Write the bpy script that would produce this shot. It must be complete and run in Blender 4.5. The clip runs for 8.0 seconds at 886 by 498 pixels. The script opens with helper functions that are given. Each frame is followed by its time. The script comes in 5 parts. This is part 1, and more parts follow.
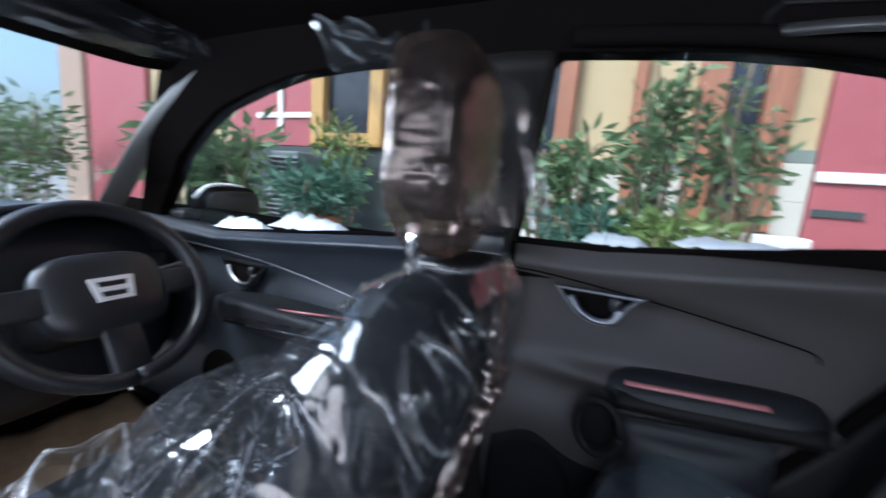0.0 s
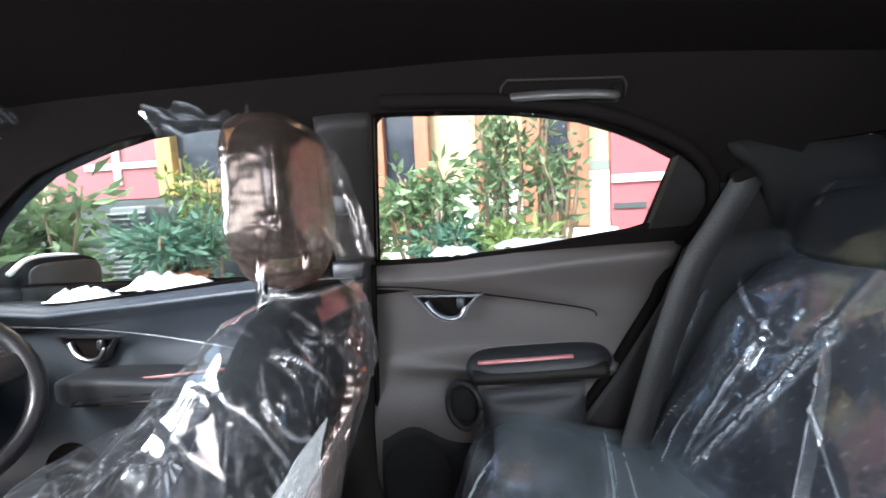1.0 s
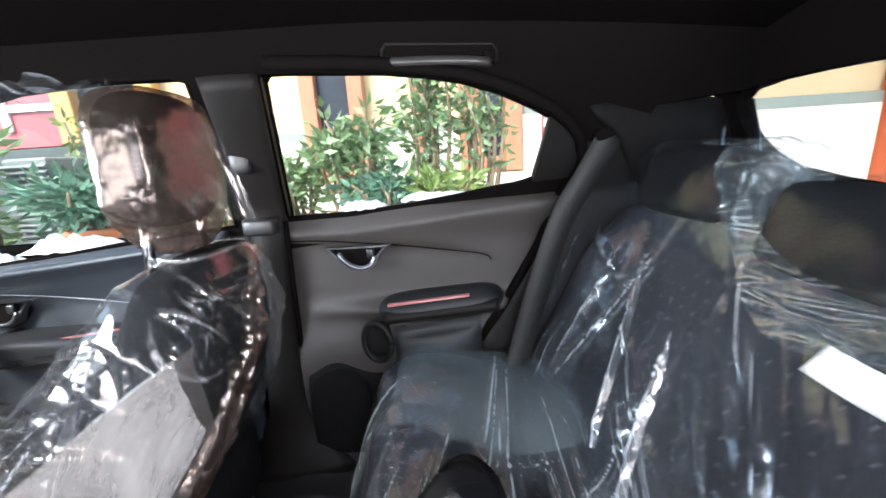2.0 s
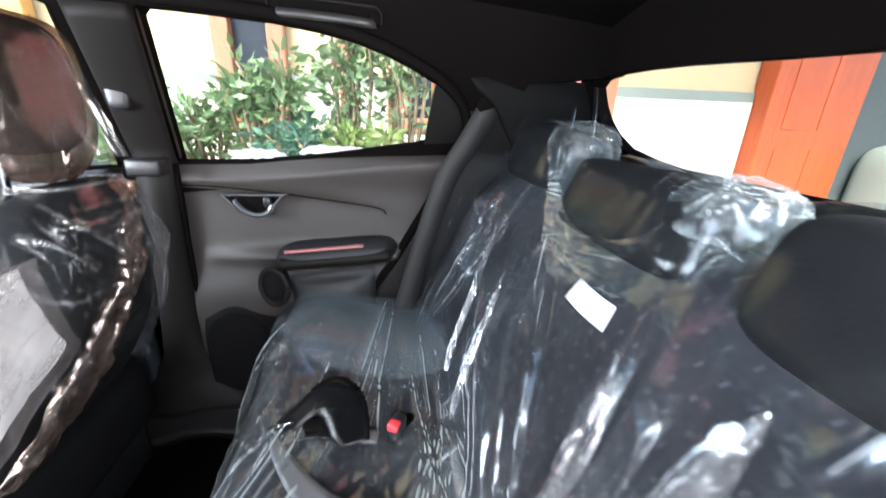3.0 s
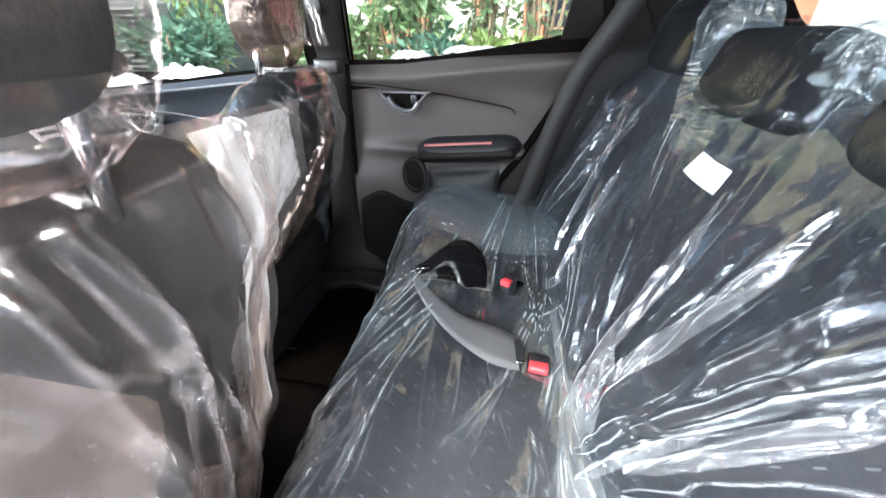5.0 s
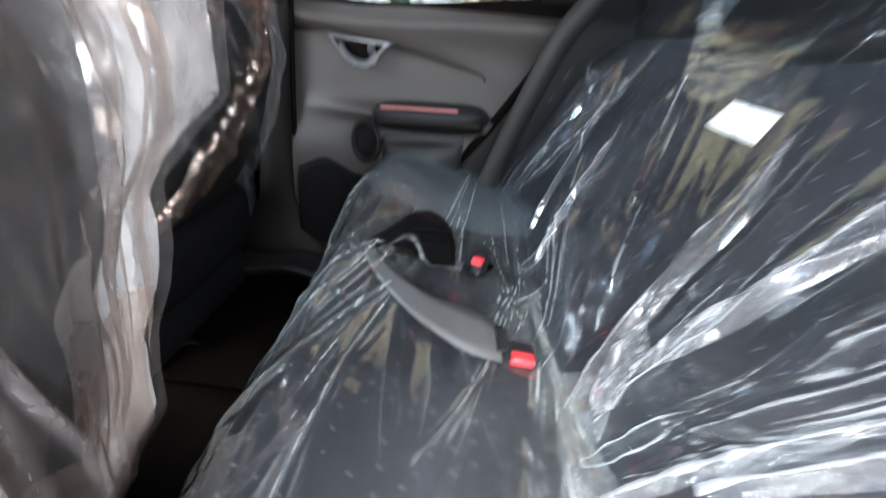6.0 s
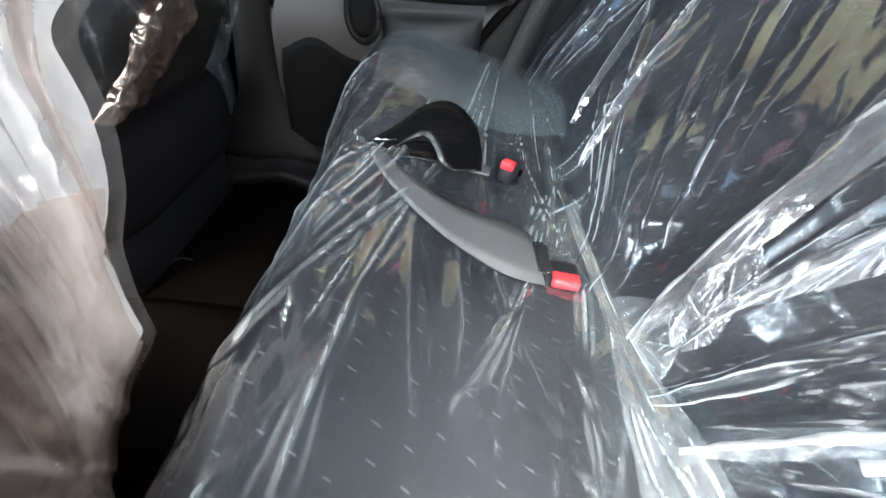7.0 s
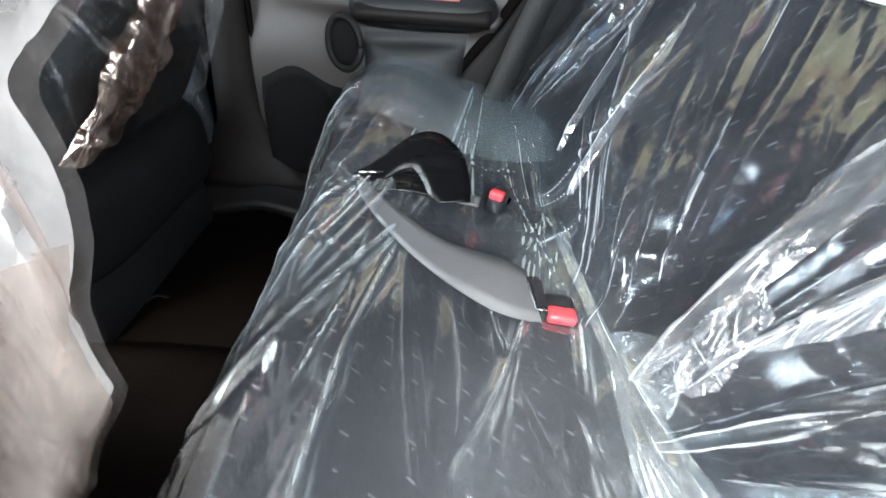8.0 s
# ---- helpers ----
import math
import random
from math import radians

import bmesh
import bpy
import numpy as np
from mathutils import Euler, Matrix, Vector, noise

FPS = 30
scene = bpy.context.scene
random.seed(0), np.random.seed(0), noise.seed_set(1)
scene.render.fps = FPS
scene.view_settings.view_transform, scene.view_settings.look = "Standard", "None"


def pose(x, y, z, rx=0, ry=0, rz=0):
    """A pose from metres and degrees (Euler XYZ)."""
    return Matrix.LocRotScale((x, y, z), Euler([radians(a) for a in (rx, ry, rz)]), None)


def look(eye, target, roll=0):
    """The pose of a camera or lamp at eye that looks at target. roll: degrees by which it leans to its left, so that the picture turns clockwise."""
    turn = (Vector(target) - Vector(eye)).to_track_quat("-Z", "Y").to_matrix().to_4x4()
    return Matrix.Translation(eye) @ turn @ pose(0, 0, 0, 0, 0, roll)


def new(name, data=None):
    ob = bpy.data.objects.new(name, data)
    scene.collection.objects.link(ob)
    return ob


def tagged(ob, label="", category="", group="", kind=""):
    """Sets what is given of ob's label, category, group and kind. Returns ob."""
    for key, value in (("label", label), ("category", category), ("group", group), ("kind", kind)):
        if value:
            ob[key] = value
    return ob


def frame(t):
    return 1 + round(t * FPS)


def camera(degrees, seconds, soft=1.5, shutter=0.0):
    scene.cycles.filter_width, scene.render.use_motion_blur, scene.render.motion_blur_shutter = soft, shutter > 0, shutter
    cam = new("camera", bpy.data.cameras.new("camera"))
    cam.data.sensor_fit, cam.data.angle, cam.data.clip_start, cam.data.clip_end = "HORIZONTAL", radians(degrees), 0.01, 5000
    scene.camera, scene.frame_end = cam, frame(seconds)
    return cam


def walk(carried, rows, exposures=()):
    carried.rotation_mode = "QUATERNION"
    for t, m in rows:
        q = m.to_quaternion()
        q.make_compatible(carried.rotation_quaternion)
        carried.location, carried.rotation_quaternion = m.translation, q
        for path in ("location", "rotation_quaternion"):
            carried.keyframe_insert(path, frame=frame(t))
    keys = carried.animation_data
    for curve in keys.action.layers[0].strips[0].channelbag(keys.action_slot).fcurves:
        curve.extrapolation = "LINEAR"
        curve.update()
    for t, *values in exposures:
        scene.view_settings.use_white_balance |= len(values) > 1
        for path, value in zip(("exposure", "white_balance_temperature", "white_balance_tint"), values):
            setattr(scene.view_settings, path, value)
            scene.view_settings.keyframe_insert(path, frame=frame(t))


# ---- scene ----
cam = camera(100.4, 8.0, shutter=0.5)
PATH = [
    (0, (0.259, 0.003, 1.064), (-0.506, 1.825, 0.752), 4.7),
    (0.5, (0.343, -0.017, 1.06), (-0.042, 1.917, 0.726), 0.7),
    (1, (0.351, -0.08, 1.073), (0.125, 1.901, 0.911), -2.8),
    (1.2, (0.368, -0.083, 1.089), (0.209, 1.887, 0.78), -2.9),
    (2.3, (0.496, -0.158, 1.099), (0.578, 1.779, 0.609), -2.7),
    (2.5, (0.513, -0.168, 1.094), (0.728, 1.758, 0.6), -0.1),
    (3, (0.564, -0.225, 1.097), (0.867, 1.633, 0.421), 1.8),
    (3.5, (0.573, -0.298, 1.074), (0.689, 1.502, 0.21), 4.2),
    (4, (0.573, -0.329, 1.059), (0.548, 1.378, 0.017), 0.3),
    (4.5, (0.567, -0.361, 1.065), (0.265, 1.305, -0.001), -1.8),
    (4.7, (0.556, -0.367, 1.057), (0.254, 1.304, 0.0), -1.1),
    (5.8, (0.535, -0.324, 0.977), (0.386, 1.482, 0.132), 3.3),
    (6, (0.489, -0.289, 0.926), (0.552, 1.469, -0.024), 8.2),
    (6.5, (0.444, -0.226, 0.861), (0.617, 1.314, -0.403), 9.7),
    (7, (0.459, -0.215, 0.866), (0.589, 1.271, -0.466), 9.9),
    (7.5, (0.463, -0.207, 0.871), (0.619, 1.294, -0.442), 10.1),
    (8, (0.451, -0.188, 0.876), (0.651, 1.348, -0.39), 9.7),
]
walk(cam, [(t, look(eye, target, roll)) for t, eye, target, roll in PATH], [(0, 1.40, 5200, 9), (0.5, 2.42, 5600, 8), (1.2, 2.78, 5850, 9), (2.5, 2.83, 5950, 9), (3.5, 3.08, 5950, 9), (4.5, 3.15, 6000, 8), (5.8, 2.62, 5900, 7), (6.5, 2.80, 5950, 6), (7, 3.02, 6000, 5), (8, 3.24, 6000, 4)])

# ---- light ----
SUN_EL, SUN_AZ = 52.0, 205.0
world = bpy.data.worlds.new("world")
scene.world = world
world.use_nodes = True
wn = world.node_tree.nodes
sky = wn.new("ShaderNodeTexSky")
sky.sky_type = "NISHITA"
sky.sun_disc = False
sky.sun_elevation = radians(SUN_EL)
sky.sun_rotation = radians(SUN_AZ)
sky.air_density, sky.dust_density, sky.ozone_density = 1.0, 5.0, 1.0
wn["Background"].inputs["Strength"].default_value = 0.12
world.node_tree.links.new(sky.outputs[0], wn["Background"].inputs["Color"])
sun = new("sun", bpy.data.lights.new("sun", "SUN"))
sun.data.energy, sun.data.angle, sun.data.color = 1.1, radians(12), (1.0, 0.95, 0.86)
_az = radians(SUN_AZ)
sun.matrix_world = look((math.sin(_az) * 10, math.cos(_az) * 10, 10 * math.tan(radians(SUN_EL))), (0, 0, 0))


def daylight(name, at, size, turn, watts, colour):
    """An area lamp that stands in an opening for the light of the open yard."""
    lamp = new(name, bpy.data.lights.new(name, "AREA"))
    lamp.data.shape, lamp.data.size, lamp.data.size_y, lamp.data.energy, lamp.data.color = "RECTANGLE", size[0], size[1], watts, colour
    lamp.matrix_world = pose(*at, *turn)
    return lamp


daylight("rear_door_daylight", (0.43, -0.55, 1.08), (0.56, 0.30), (90, 0, 0), 2.3, (0.95, 0.975, 1.0))
daylight("front_door_daylight", (-0.42, -0.55, 1.08), (0.85, 0.30), (90, 0, 0), 2.3, (1.0, 0.93, 0.86))
daylight("windscreen_daylight", (-0.86, -0.08, 1.13), (0.62, 0.40), (0, -65, 0), 7.5, (0.95, 0.98, 1.0))
daylight("rear_glass_daylight", (0.99, -0.17, 1.11), (0.40, 0.14), (0, 80, 0), 2, (1.0, 0.95, 0.88))

# ---- materials ----
def mat_new(name):
    m = bpy.data.materials.new(name)
    m.use_nodes = True
    return m, m.node_tree.nodes, m.node_tree.links, m.node_tree.nodes["Principled BSDF"]


def surface(name, colour, rough=0.6, metal=0.0, scale=40.0, vary=0.15, bump=0.15, stretch=(1, 1, 1), big=4.0, spec=0.5, rand=0.0):
    """A procedural surface: fine grain and broad patches in colour, fine relief."""
    m, n, l, p = mat_new(name)
    co = n.new("ShaderNodeTexCoord")
    mp = n.new("ShaderNodeMapping")
    mp.inputs["Scale"].default_value = stretch
    l.new(co.outputs["Object"], mp.inputs["Vector"])
    fine, wide = n.new("ShaderNodeTexNoise"), n.new("ShaderNodeTexNoise")
    fine.inputs["Scale"].default_value, fine.inputs["Detail"].default_value = scale, 6
    wide.inputs["Scale"].default_value, wide.inputs["Detail"].default_value = big, 3
    for tex in (fine, wide):
        l.new(mp.outputs[0], tex.inputs["Vector"])
    add = n.new("ShaderNodeMath")
    add.operation = "ADD"
    l.new(fine.outputs["Fac"], add.inputs[0])
    l.new(wide.outputs["Fac"], add.inputs[1])
    if rand:
        info = n.new("ShaderNodeObjectInfo")
        mul = n.new("ShaderNodeMath")
        mul.operation = "MULTIPLY_ADD"
        l.new(info.outputs["Random"], mul.inputs[0])
        mul.inputs[1].default_value = rand
        l.new(add.outputs[0], mul.inputs[2])
        add = mul
    ramp = n.new("ShaderNodeMapRange")
    ramp.inputs["From Min"].default_value, ramp.inputs["From Max"].default_value = 0.6, 1.4
    ramp.inputs["To Min"].default_value, ramp.inputs["To Max"].default_value = 1 - vary, 1 + vary
    l.new(add.outputs[0], ramp.inputs["Value"])
    mix = n.new("ShaderNodeVectorMath")
    mix.operation = "SCALE"
    mix.inputs[0].default_value = colour
    l.new(ramp.outputs[0], mix.inputs["Scale"])
    l.new(mix.outputs[0], p.inputs["Base Color"])
    rr = n.new("ShaderNodeMapRange")
    rr.inputs["To Min"].default_value, rr.inputs["To Max"].default_value = max(rough - 0.08, 0.02), min(rough + 0.08, 1)
    l.new(wide.outputs["Fac"], rr.inputs["Value"])
    l.new(rr.outputs[0], p.inputs["Roughness"])
    p.inputs["Metallic"].default_value = metal
    p.inputs["Specular IOR Level"].default_value = spec
    if bump:
        b = n.new("ShaderNodeBump")
        b.inputs["Strength"].default_value, b.inputs["Distance"].default_value = bump, 0.004
        l.new(fine.outputs["Fac"], b.inputs["Height"])
        l.new(b.outputs[0], p.inputs["Normal"])
    return m


def film(name, haze, gloss, rough, tint=(0.93, 0.95, 0.97), crumple=60.0, bump=0.12, hazecol=(0.80, 0.85, 0.90), shinecol=(1, 1, 1), crease_glint=0.0, facet=0.0, cell=45.0, graze=0.5):
    """Thin polythene: clear sheet, gloss, a little milky haze, fine crumples."""
    m, n, l, p = mat_new(name)
    n.remove(p)
    out = n["Material Output"]
    clear, shine = n.new("ShaderNodeBsdfTransparent"), n.new("ShaderNodeBsdfGlossy")
    clear.inputs["Color"].default_value = (*tint, 1)
    shine.inputs["Roughness"].default_value = rough
    shine.inputs["Color"].default_value = (*shinecol, 1)
    milk, back = n.new("ShaderNodeBsdfDiffuse"), n.new("ShaderNodeBsdfTranslucent")
    milk.inputs["Color"].default_value = back.inputs["Color"].default_value = (*hazecol, 1)
    co = n.new("ShaderNodeTexCoord")
    warp, patch = n.new("ShaderNodeTexNoise"), n.new("ShaderNodeTexNoise")
    warp.inputs["Scale"].default_value, warp.inputs["Detail"].default_value = crumple, 3
    patch.inputs["Scale"].default_value, patch.inputs["Detail"].default_value = 9, 5
    for tex in (warp, patch):
        l.new(co.outputs["Object"], tex.inputs["Vector"])
    b = n.new("ShaderNodeBump")
    b.inputs["Strength"].default_value, b.inputs["Distance"].default_value = bump, 0.02
    l.new(warp.outputs["Fac"], b.inputs["Height"])
    if facet:
        # flat little facets of crumpled film
        vor, wob, fb = n.new("ShaderNodeTexVoronoi"), n.new("ShaderNodeMixRGB"), n.new("ShaderNodeBump")
        vor.distance = "MANHATTAN"
        vor.inputs["Scale"].default_value = cell
        wob.inputs["Fac"].default_value = 0.06
        l.new(co.outputs["Object"], wob.inputs["Color1"])
        l.new(patch.outputs["Color"], wob.inputs["Color2"])
        l.new(wob.outputs[0], vor.inputs["Vector"])
        fb.inputs["Strength"].default_value, fb.inputs["Distance"].default_value = facet, 0.02
        l.new(vor.outputs["Distance"], fb.inputs["Height"])
        l.new(b.outputs[0], fb.inputs["Normal"])
        b = fb
    for s in (shine, milk, back):
        l.new(b.outputs[0], s.inputs["Normal"])
    fog = n.new("ShaderNodeMixShader")
    fog.inputs[0].default_value = 0.5
    l.new(milk.outputs[0], fog.inputs[1])
    l.new(back.outputs[0], fog.inputs[2])
    hz = n.new("ShaderNodeMapRange")
    hz.inputs["From Min"].default_value, hz.inputs["From Max"].default_value = 0.3, 0.72
    hz.inputs["To Min"].default_value, hz.inputs["To Max"].default_value = haze * 0.45, haze * 1.55
    l.new(patch.outputs["Fac"], hz.inputs["Value"])
    # white haze painted on sharp creases, standing in for their bright highlights
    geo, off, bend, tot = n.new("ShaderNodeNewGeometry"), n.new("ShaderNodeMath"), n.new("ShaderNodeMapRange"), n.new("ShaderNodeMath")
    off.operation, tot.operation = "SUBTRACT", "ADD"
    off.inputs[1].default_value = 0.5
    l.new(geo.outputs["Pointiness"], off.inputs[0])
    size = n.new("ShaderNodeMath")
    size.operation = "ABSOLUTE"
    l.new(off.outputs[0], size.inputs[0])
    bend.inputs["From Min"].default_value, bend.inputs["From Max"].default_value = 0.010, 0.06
    bend.inputs["To Max"].default_value = crease_glint
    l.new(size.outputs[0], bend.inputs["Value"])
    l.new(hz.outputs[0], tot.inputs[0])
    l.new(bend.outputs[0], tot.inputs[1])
    m1, m2 = n.new("ShaderNodeMixShader"), n.new("ShaderNodeMixShader")
    l.new(tot.outputs[0], m1.inputs[0])
    l.new(clear.outputs[0], m1.inputs[1])
    l.new(fog.outputs[0], m1.inputs[2])
    fr = n.new("ShaderNodeLayerWeight")
    fr.inputs["Blend"].default_value = 0.35
    l.new(b.outputs[0], fr.inputs["Normal"])
    pw = n.new("ShaderNodeMath")
    pw.operation = "POWER"
    pw.inputs[1].default_value = 2.0
    l.new(fr.outputs["Facing"], pw.inputs[0])
    g = n.new("ShaderNodeMapRange")
    g.inputs["To Min"].default_value, g.inputs["To Max"].default_value = gloss, min(1.0, gloss + graze)
    l.new(pw.outputs[0], g.inputs["Value"])
    l.new(g.outputs[0], m2.inputs[0])
    l.new(m1.outputs[0], m2.inputs[1])
    l.new(shine.outputs[0], m2.inputs[2])
    l.new(m2.outputs[0], out.inputs["Surface"])
    return m


def glass(name, tint=(0.93, 0.96, 0.95)):
    m, n, l, p = mat_new(name)
    n.remove(p)
    clear, shine = n.new("ShaderNodeBsdfTransparent"), n.new("ShaderNodeBsdfGlossy")
    clear.inputs["Color"].default_value = (*tint, 1)
    shine.inputs["Roughness"].default_value = 0.02
    fr, pw, ma = n.new("ShaderNodeLayerWeight"), n.new("ShaderNodeMath"), n.new("ShaderNodeMath")
    fr.inputs["Blend"].default_value = 0.5
    pw.operation, ma.operation = "POWER", "MULTIPLY_ADD"
    pw.inputs[1].default_value, ma.inputs[1].default_value, ma.inputs[2].default_value = 5.0, 0.4, 0.03
    l.new(fr.outputs["Facing"], pw.inputs[0])
    l.new(pw.outputs[0], ma.inputs[0])
    mx = n.new("ShaderNodeMixShader")
    l.new(ma.outputs[0], mx.inputs[0])
    l.new(clear.outputs[0], mx.inputs[1])
    l.new(shine.outputs[0], mx.inputs[2])
    l.new(mx.outputs[0], n["Material Output"].inputs["Surface"])
    return m


def ticked_fabric(name, colour, light, pitch=0.021):
    """Dark seat cloth with rows of short, pale, slanting stitches."""
    m, n, l, p = mat_new(name)
    co = n.new("ShaderNodeTexCoord")
    rot = n.new("ShaderNodeMapping")
    rot.inputs["Scale"].default_value = (1 / pitch, 1 / pitch, 1 / pitch)
    l.new(co.outputs["UV"], rot.inputs["Vector"])
    sep = n.new("ShaderNodeSeparateXYZ")
    l.new(rot.outputs[0], sep.inputs[0])

    def math_node(op, a, b=None):
        k = n.new("ShaderNodeMath")
        k.operation = op
        for i, v in enumerate((a, b)):
            if v is None:
                continue
            if isinstance(v, (int, float)):
                k.inputs[i].default_value = v
            else:
                l.new(v, k.inputs[i])
        return k.outputs[0]

    row = math_node("FLOOR", sep.outputs["Y"])
    shift = math_node("MULTIPLY", math_node("MODULO", row, 2.0), 0.5)
    fx = math_node("FRACT", math_node("ADD", sep.outputs["X"], shift))
    fy = math_node("FRACT", sep.outputs["Y"])
    slant = math_node("ABSOLUTE", math_node("SUBTRACT", math_node("ADD", fx, math_node("MULTIPLY", fy, 0.5)), 0.7))
    inx = math_node("LESS_THAN", slant, 0.035)
    iny = math_node("LESS_THAN", math_node("ABSOLUTE", math_node("SUBTRACT", fy, 0.5)), 0.14)
    some = n.new("ShaderNodeTexNoise")
    some.inputs["Scale"].default_value = 30
    l.new(co.outputs["Object"], some.inputs["Vector"])
    mask = math_node("MULTIPLY", math_node("MULTIPLY", inx, iny), math_node("GREATER_THAN", some.outputs["Fac"], 0.44))
    grain = n.new("ShaderNodeTexNoise")
    grain.inputs["Scale"].default_value, grain.inputs["Detail"].default_value = 350, 4
    l.new(co.outputs["Object"], grain.inputs["Vector"])
    wide = n.new("ShaderNodeTexNoise")
    wide.inputs["Scale"].default_value = 7
    l.new(co.outputs["Object"], wide.inputs["Vector"])
    mixc = n.new("ShaderNodeMix")
    mixc.data_type = "RGBA"
    mixc.inputs[6].default_value, mixc.inputs[7].default_value = (*colour, 1), (*light, 1)
    l.new(mask, mixc.inputs[0])
    sc = n.new("ShaderNodeVectorMath")
    sc.operation = "SCALE"
    l.new(mixc.outputs[2], sc.inputs[0])
    l.new(math_node("ADD", math_node("MULTIPLY", grain.outputs["Fac"], 0.6), math_node("MULTIPLY", wide.outputs["Fac"], 1.2)), sc.inputs["Scale"])
    l.new(sc.outputs[0], p.inputs["Base Color"])
    p.inputs["Roughness"].default_value = 0.85
    p.inputs["Specular IOR Level"].default_value = 0.15
    b = n.new("ShaderNodeBump")
    b.inputs["Strength"].default_value, b.inputs["Distance"].default_value = 0.3, 0.002
    l.new(grain.outputs["Fac"], b.inputs["Height"])
    l.new(b.outputs[0], p.inputs["Normal"])
    return m


M_FABRIC = ticked_fabric("seat_cloth", (0.021, 0.021, 0.026), (0.085, 0.09, 0.098), 0.024)
M_SEATSIDE = surface("seat_side_cloth", (0.0062, 0.0062, 0.007), 0.85, scale=300, vary=0.25, bump=0.25, big=8, spec=0.1)
M_DOOR = surface("door_plastic", (0.041, 0.034, 0.0305), 0.5, scale=420, vary=0.12, bump=0.2, big=3)
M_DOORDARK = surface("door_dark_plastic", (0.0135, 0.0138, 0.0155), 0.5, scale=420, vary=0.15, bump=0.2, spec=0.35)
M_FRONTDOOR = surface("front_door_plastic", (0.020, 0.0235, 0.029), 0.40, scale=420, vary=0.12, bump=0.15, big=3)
M_BLACK = surface("black_plastic", (0.014, 0.014, 0.016), 0.35, scale=200, vary=0.2, bump=0.08)
M_RUBBER = surface("black_rubber", (0.0058, 0.0049, 0.0045), 0.75, scale=200, vary=0.2, bump=0.05, spec=0.0)
M_SILVER = surface("satin_silver", (0.24, 0.24, 0.25), 0.3, 1.0, scale=150, vary=0.08, bump=0.03)
M_CHROME = surface("chrome", (0.75, 0.75, 0.76), 0.12, 1.0, scale=60, vary=0.05, bump=0.0)
M_EMBLEM = surface("bright_emblem", (0.80, 0.80, 0.82), 0.4, 0.4, scale=60, vary=0.05, bump=0.0)
M_HEADLINER = surface("headliner_cloth", (0.0052, 0.0043, 0.004), 0.95, scale=600, vary=0.2, bump=0.25, big=2, spec=0.0)
# near-black trim tones carry cabin shade; the A-pillar's pale tone carries window light
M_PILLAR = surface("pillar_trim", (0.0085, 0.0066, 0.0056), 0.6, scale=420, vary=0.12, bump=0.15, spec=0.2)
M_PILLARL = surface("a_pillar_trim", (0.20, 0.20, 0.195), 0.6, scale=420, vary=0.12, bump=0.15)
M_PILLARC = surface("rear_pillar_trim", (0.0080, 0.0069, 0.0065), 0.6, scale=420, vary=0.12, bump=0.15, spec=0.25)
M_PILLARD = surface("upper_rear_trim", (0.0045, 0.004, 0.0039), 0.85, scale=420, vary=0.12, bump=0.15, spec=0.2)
# paler grey stands in for light glinting on the grab bar
M_GREYBAR = surface("grey_smooth_plastic", (0.032, 0.030, 0.029), 0.35, scale=300, vary=0.1, bump=0.05)
# tones far below real carpet, so footwell shade sits in the colour
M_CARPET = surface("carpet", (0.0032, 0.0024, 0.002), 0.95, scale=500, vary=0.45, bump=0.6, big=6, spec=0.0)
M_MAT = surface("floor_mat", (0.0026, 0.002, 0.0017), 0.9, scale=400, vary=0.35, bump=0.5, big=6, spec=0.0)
M_WEB = surface("belt_webbing", (0.075, 0.075, 0.078), 0.36, scale=260, vary=0.2, bump=0.3, stretch=(1, 6, 6))
M_WEBDARK = surface("belt_webbing_dark", (0.003, 0.003, 0.0034), 0.26, scale=260, vary=0.2, bump=0.12, stretch=(1, 6, 6), spec=0.3)
M_RED = surface("red_plastic", (0.68, 0.04, 0.05), 0.35, scale=100, vary=0.05, bump=0.02)
M_PINK = surface("red_strip", (0.50, 0.19, 0.18), 0.25, scale=80, vary=0.1, bump=0.02, spec=0.7)
M_PAPER = surface("white_paper", (0.86, 0.86, 0.85), 0.7, scale=60, vary=0.03, bump=0.03)
M_INK = surface("grey_ink", (0.55, 0.55, 0.56), 0.7, scale=60, vary=0.03, bump=0.0)
M_BROWNPAPER = surface("brown_paper", (0.20, 0.13, 0.07), 0.85, scale=50, vary=0.2, bump=0.3)
M_CLEAR = film("clear_film", 0.028, 0.066, 0.09, bump=0.03, crease_glint=0.7, shinecol=(0.80, 0.92, 1.0))
M_CUSHION = film("cushion_film", 0.033, 0.075, 0.09, bump=0.025, crease_glint=0.5, hazecol=(0.80, 0.87, 0.88), shinecol=(0.93, 0.98, 1.0))
# copper tint paints the gathered fold's warm highlight
M_RIDGE = film("gathered_bag_film", 0.04, 0.17, 0.14, bump=0.04, hazecol=(0.60, 0.44, 0.36), shinecol=(1.0, 0.82, 0.72), crease_glint=0.2, tint=(0.78, 0.70, 0.67), facet=0.10, cell=40)
M_HEADCLEAR = film("headrest_clear_film", 0.007, 0.02, 0.12, bump=0.02, crease_glint=0.25, graze=0.2, shinecol=(0.86, 0.94, 1.0))
M_END = film("hazy_end_film", 0.14, 0.035, 0.14, bump=0.03, crease_glint=0.4, hazecol=(0.72, 0.84, 0.87))
M_DRAPE = film("driver_bag_film", 0.018, 0.05, 0.10, bump=0.012, hazecol=(0.8, 0.8, 0.82), shinecol=(1.0, 0.97, 0.94), crease_glint=0.5)
M_KNOT = film("gathered_film", 0.035, 0.022, 0.16, facet=0.03, cell=50, bump=0.03, graze=0.15, hazecol=(0.76, 0.86, 0.88), crease_glint=0.3)
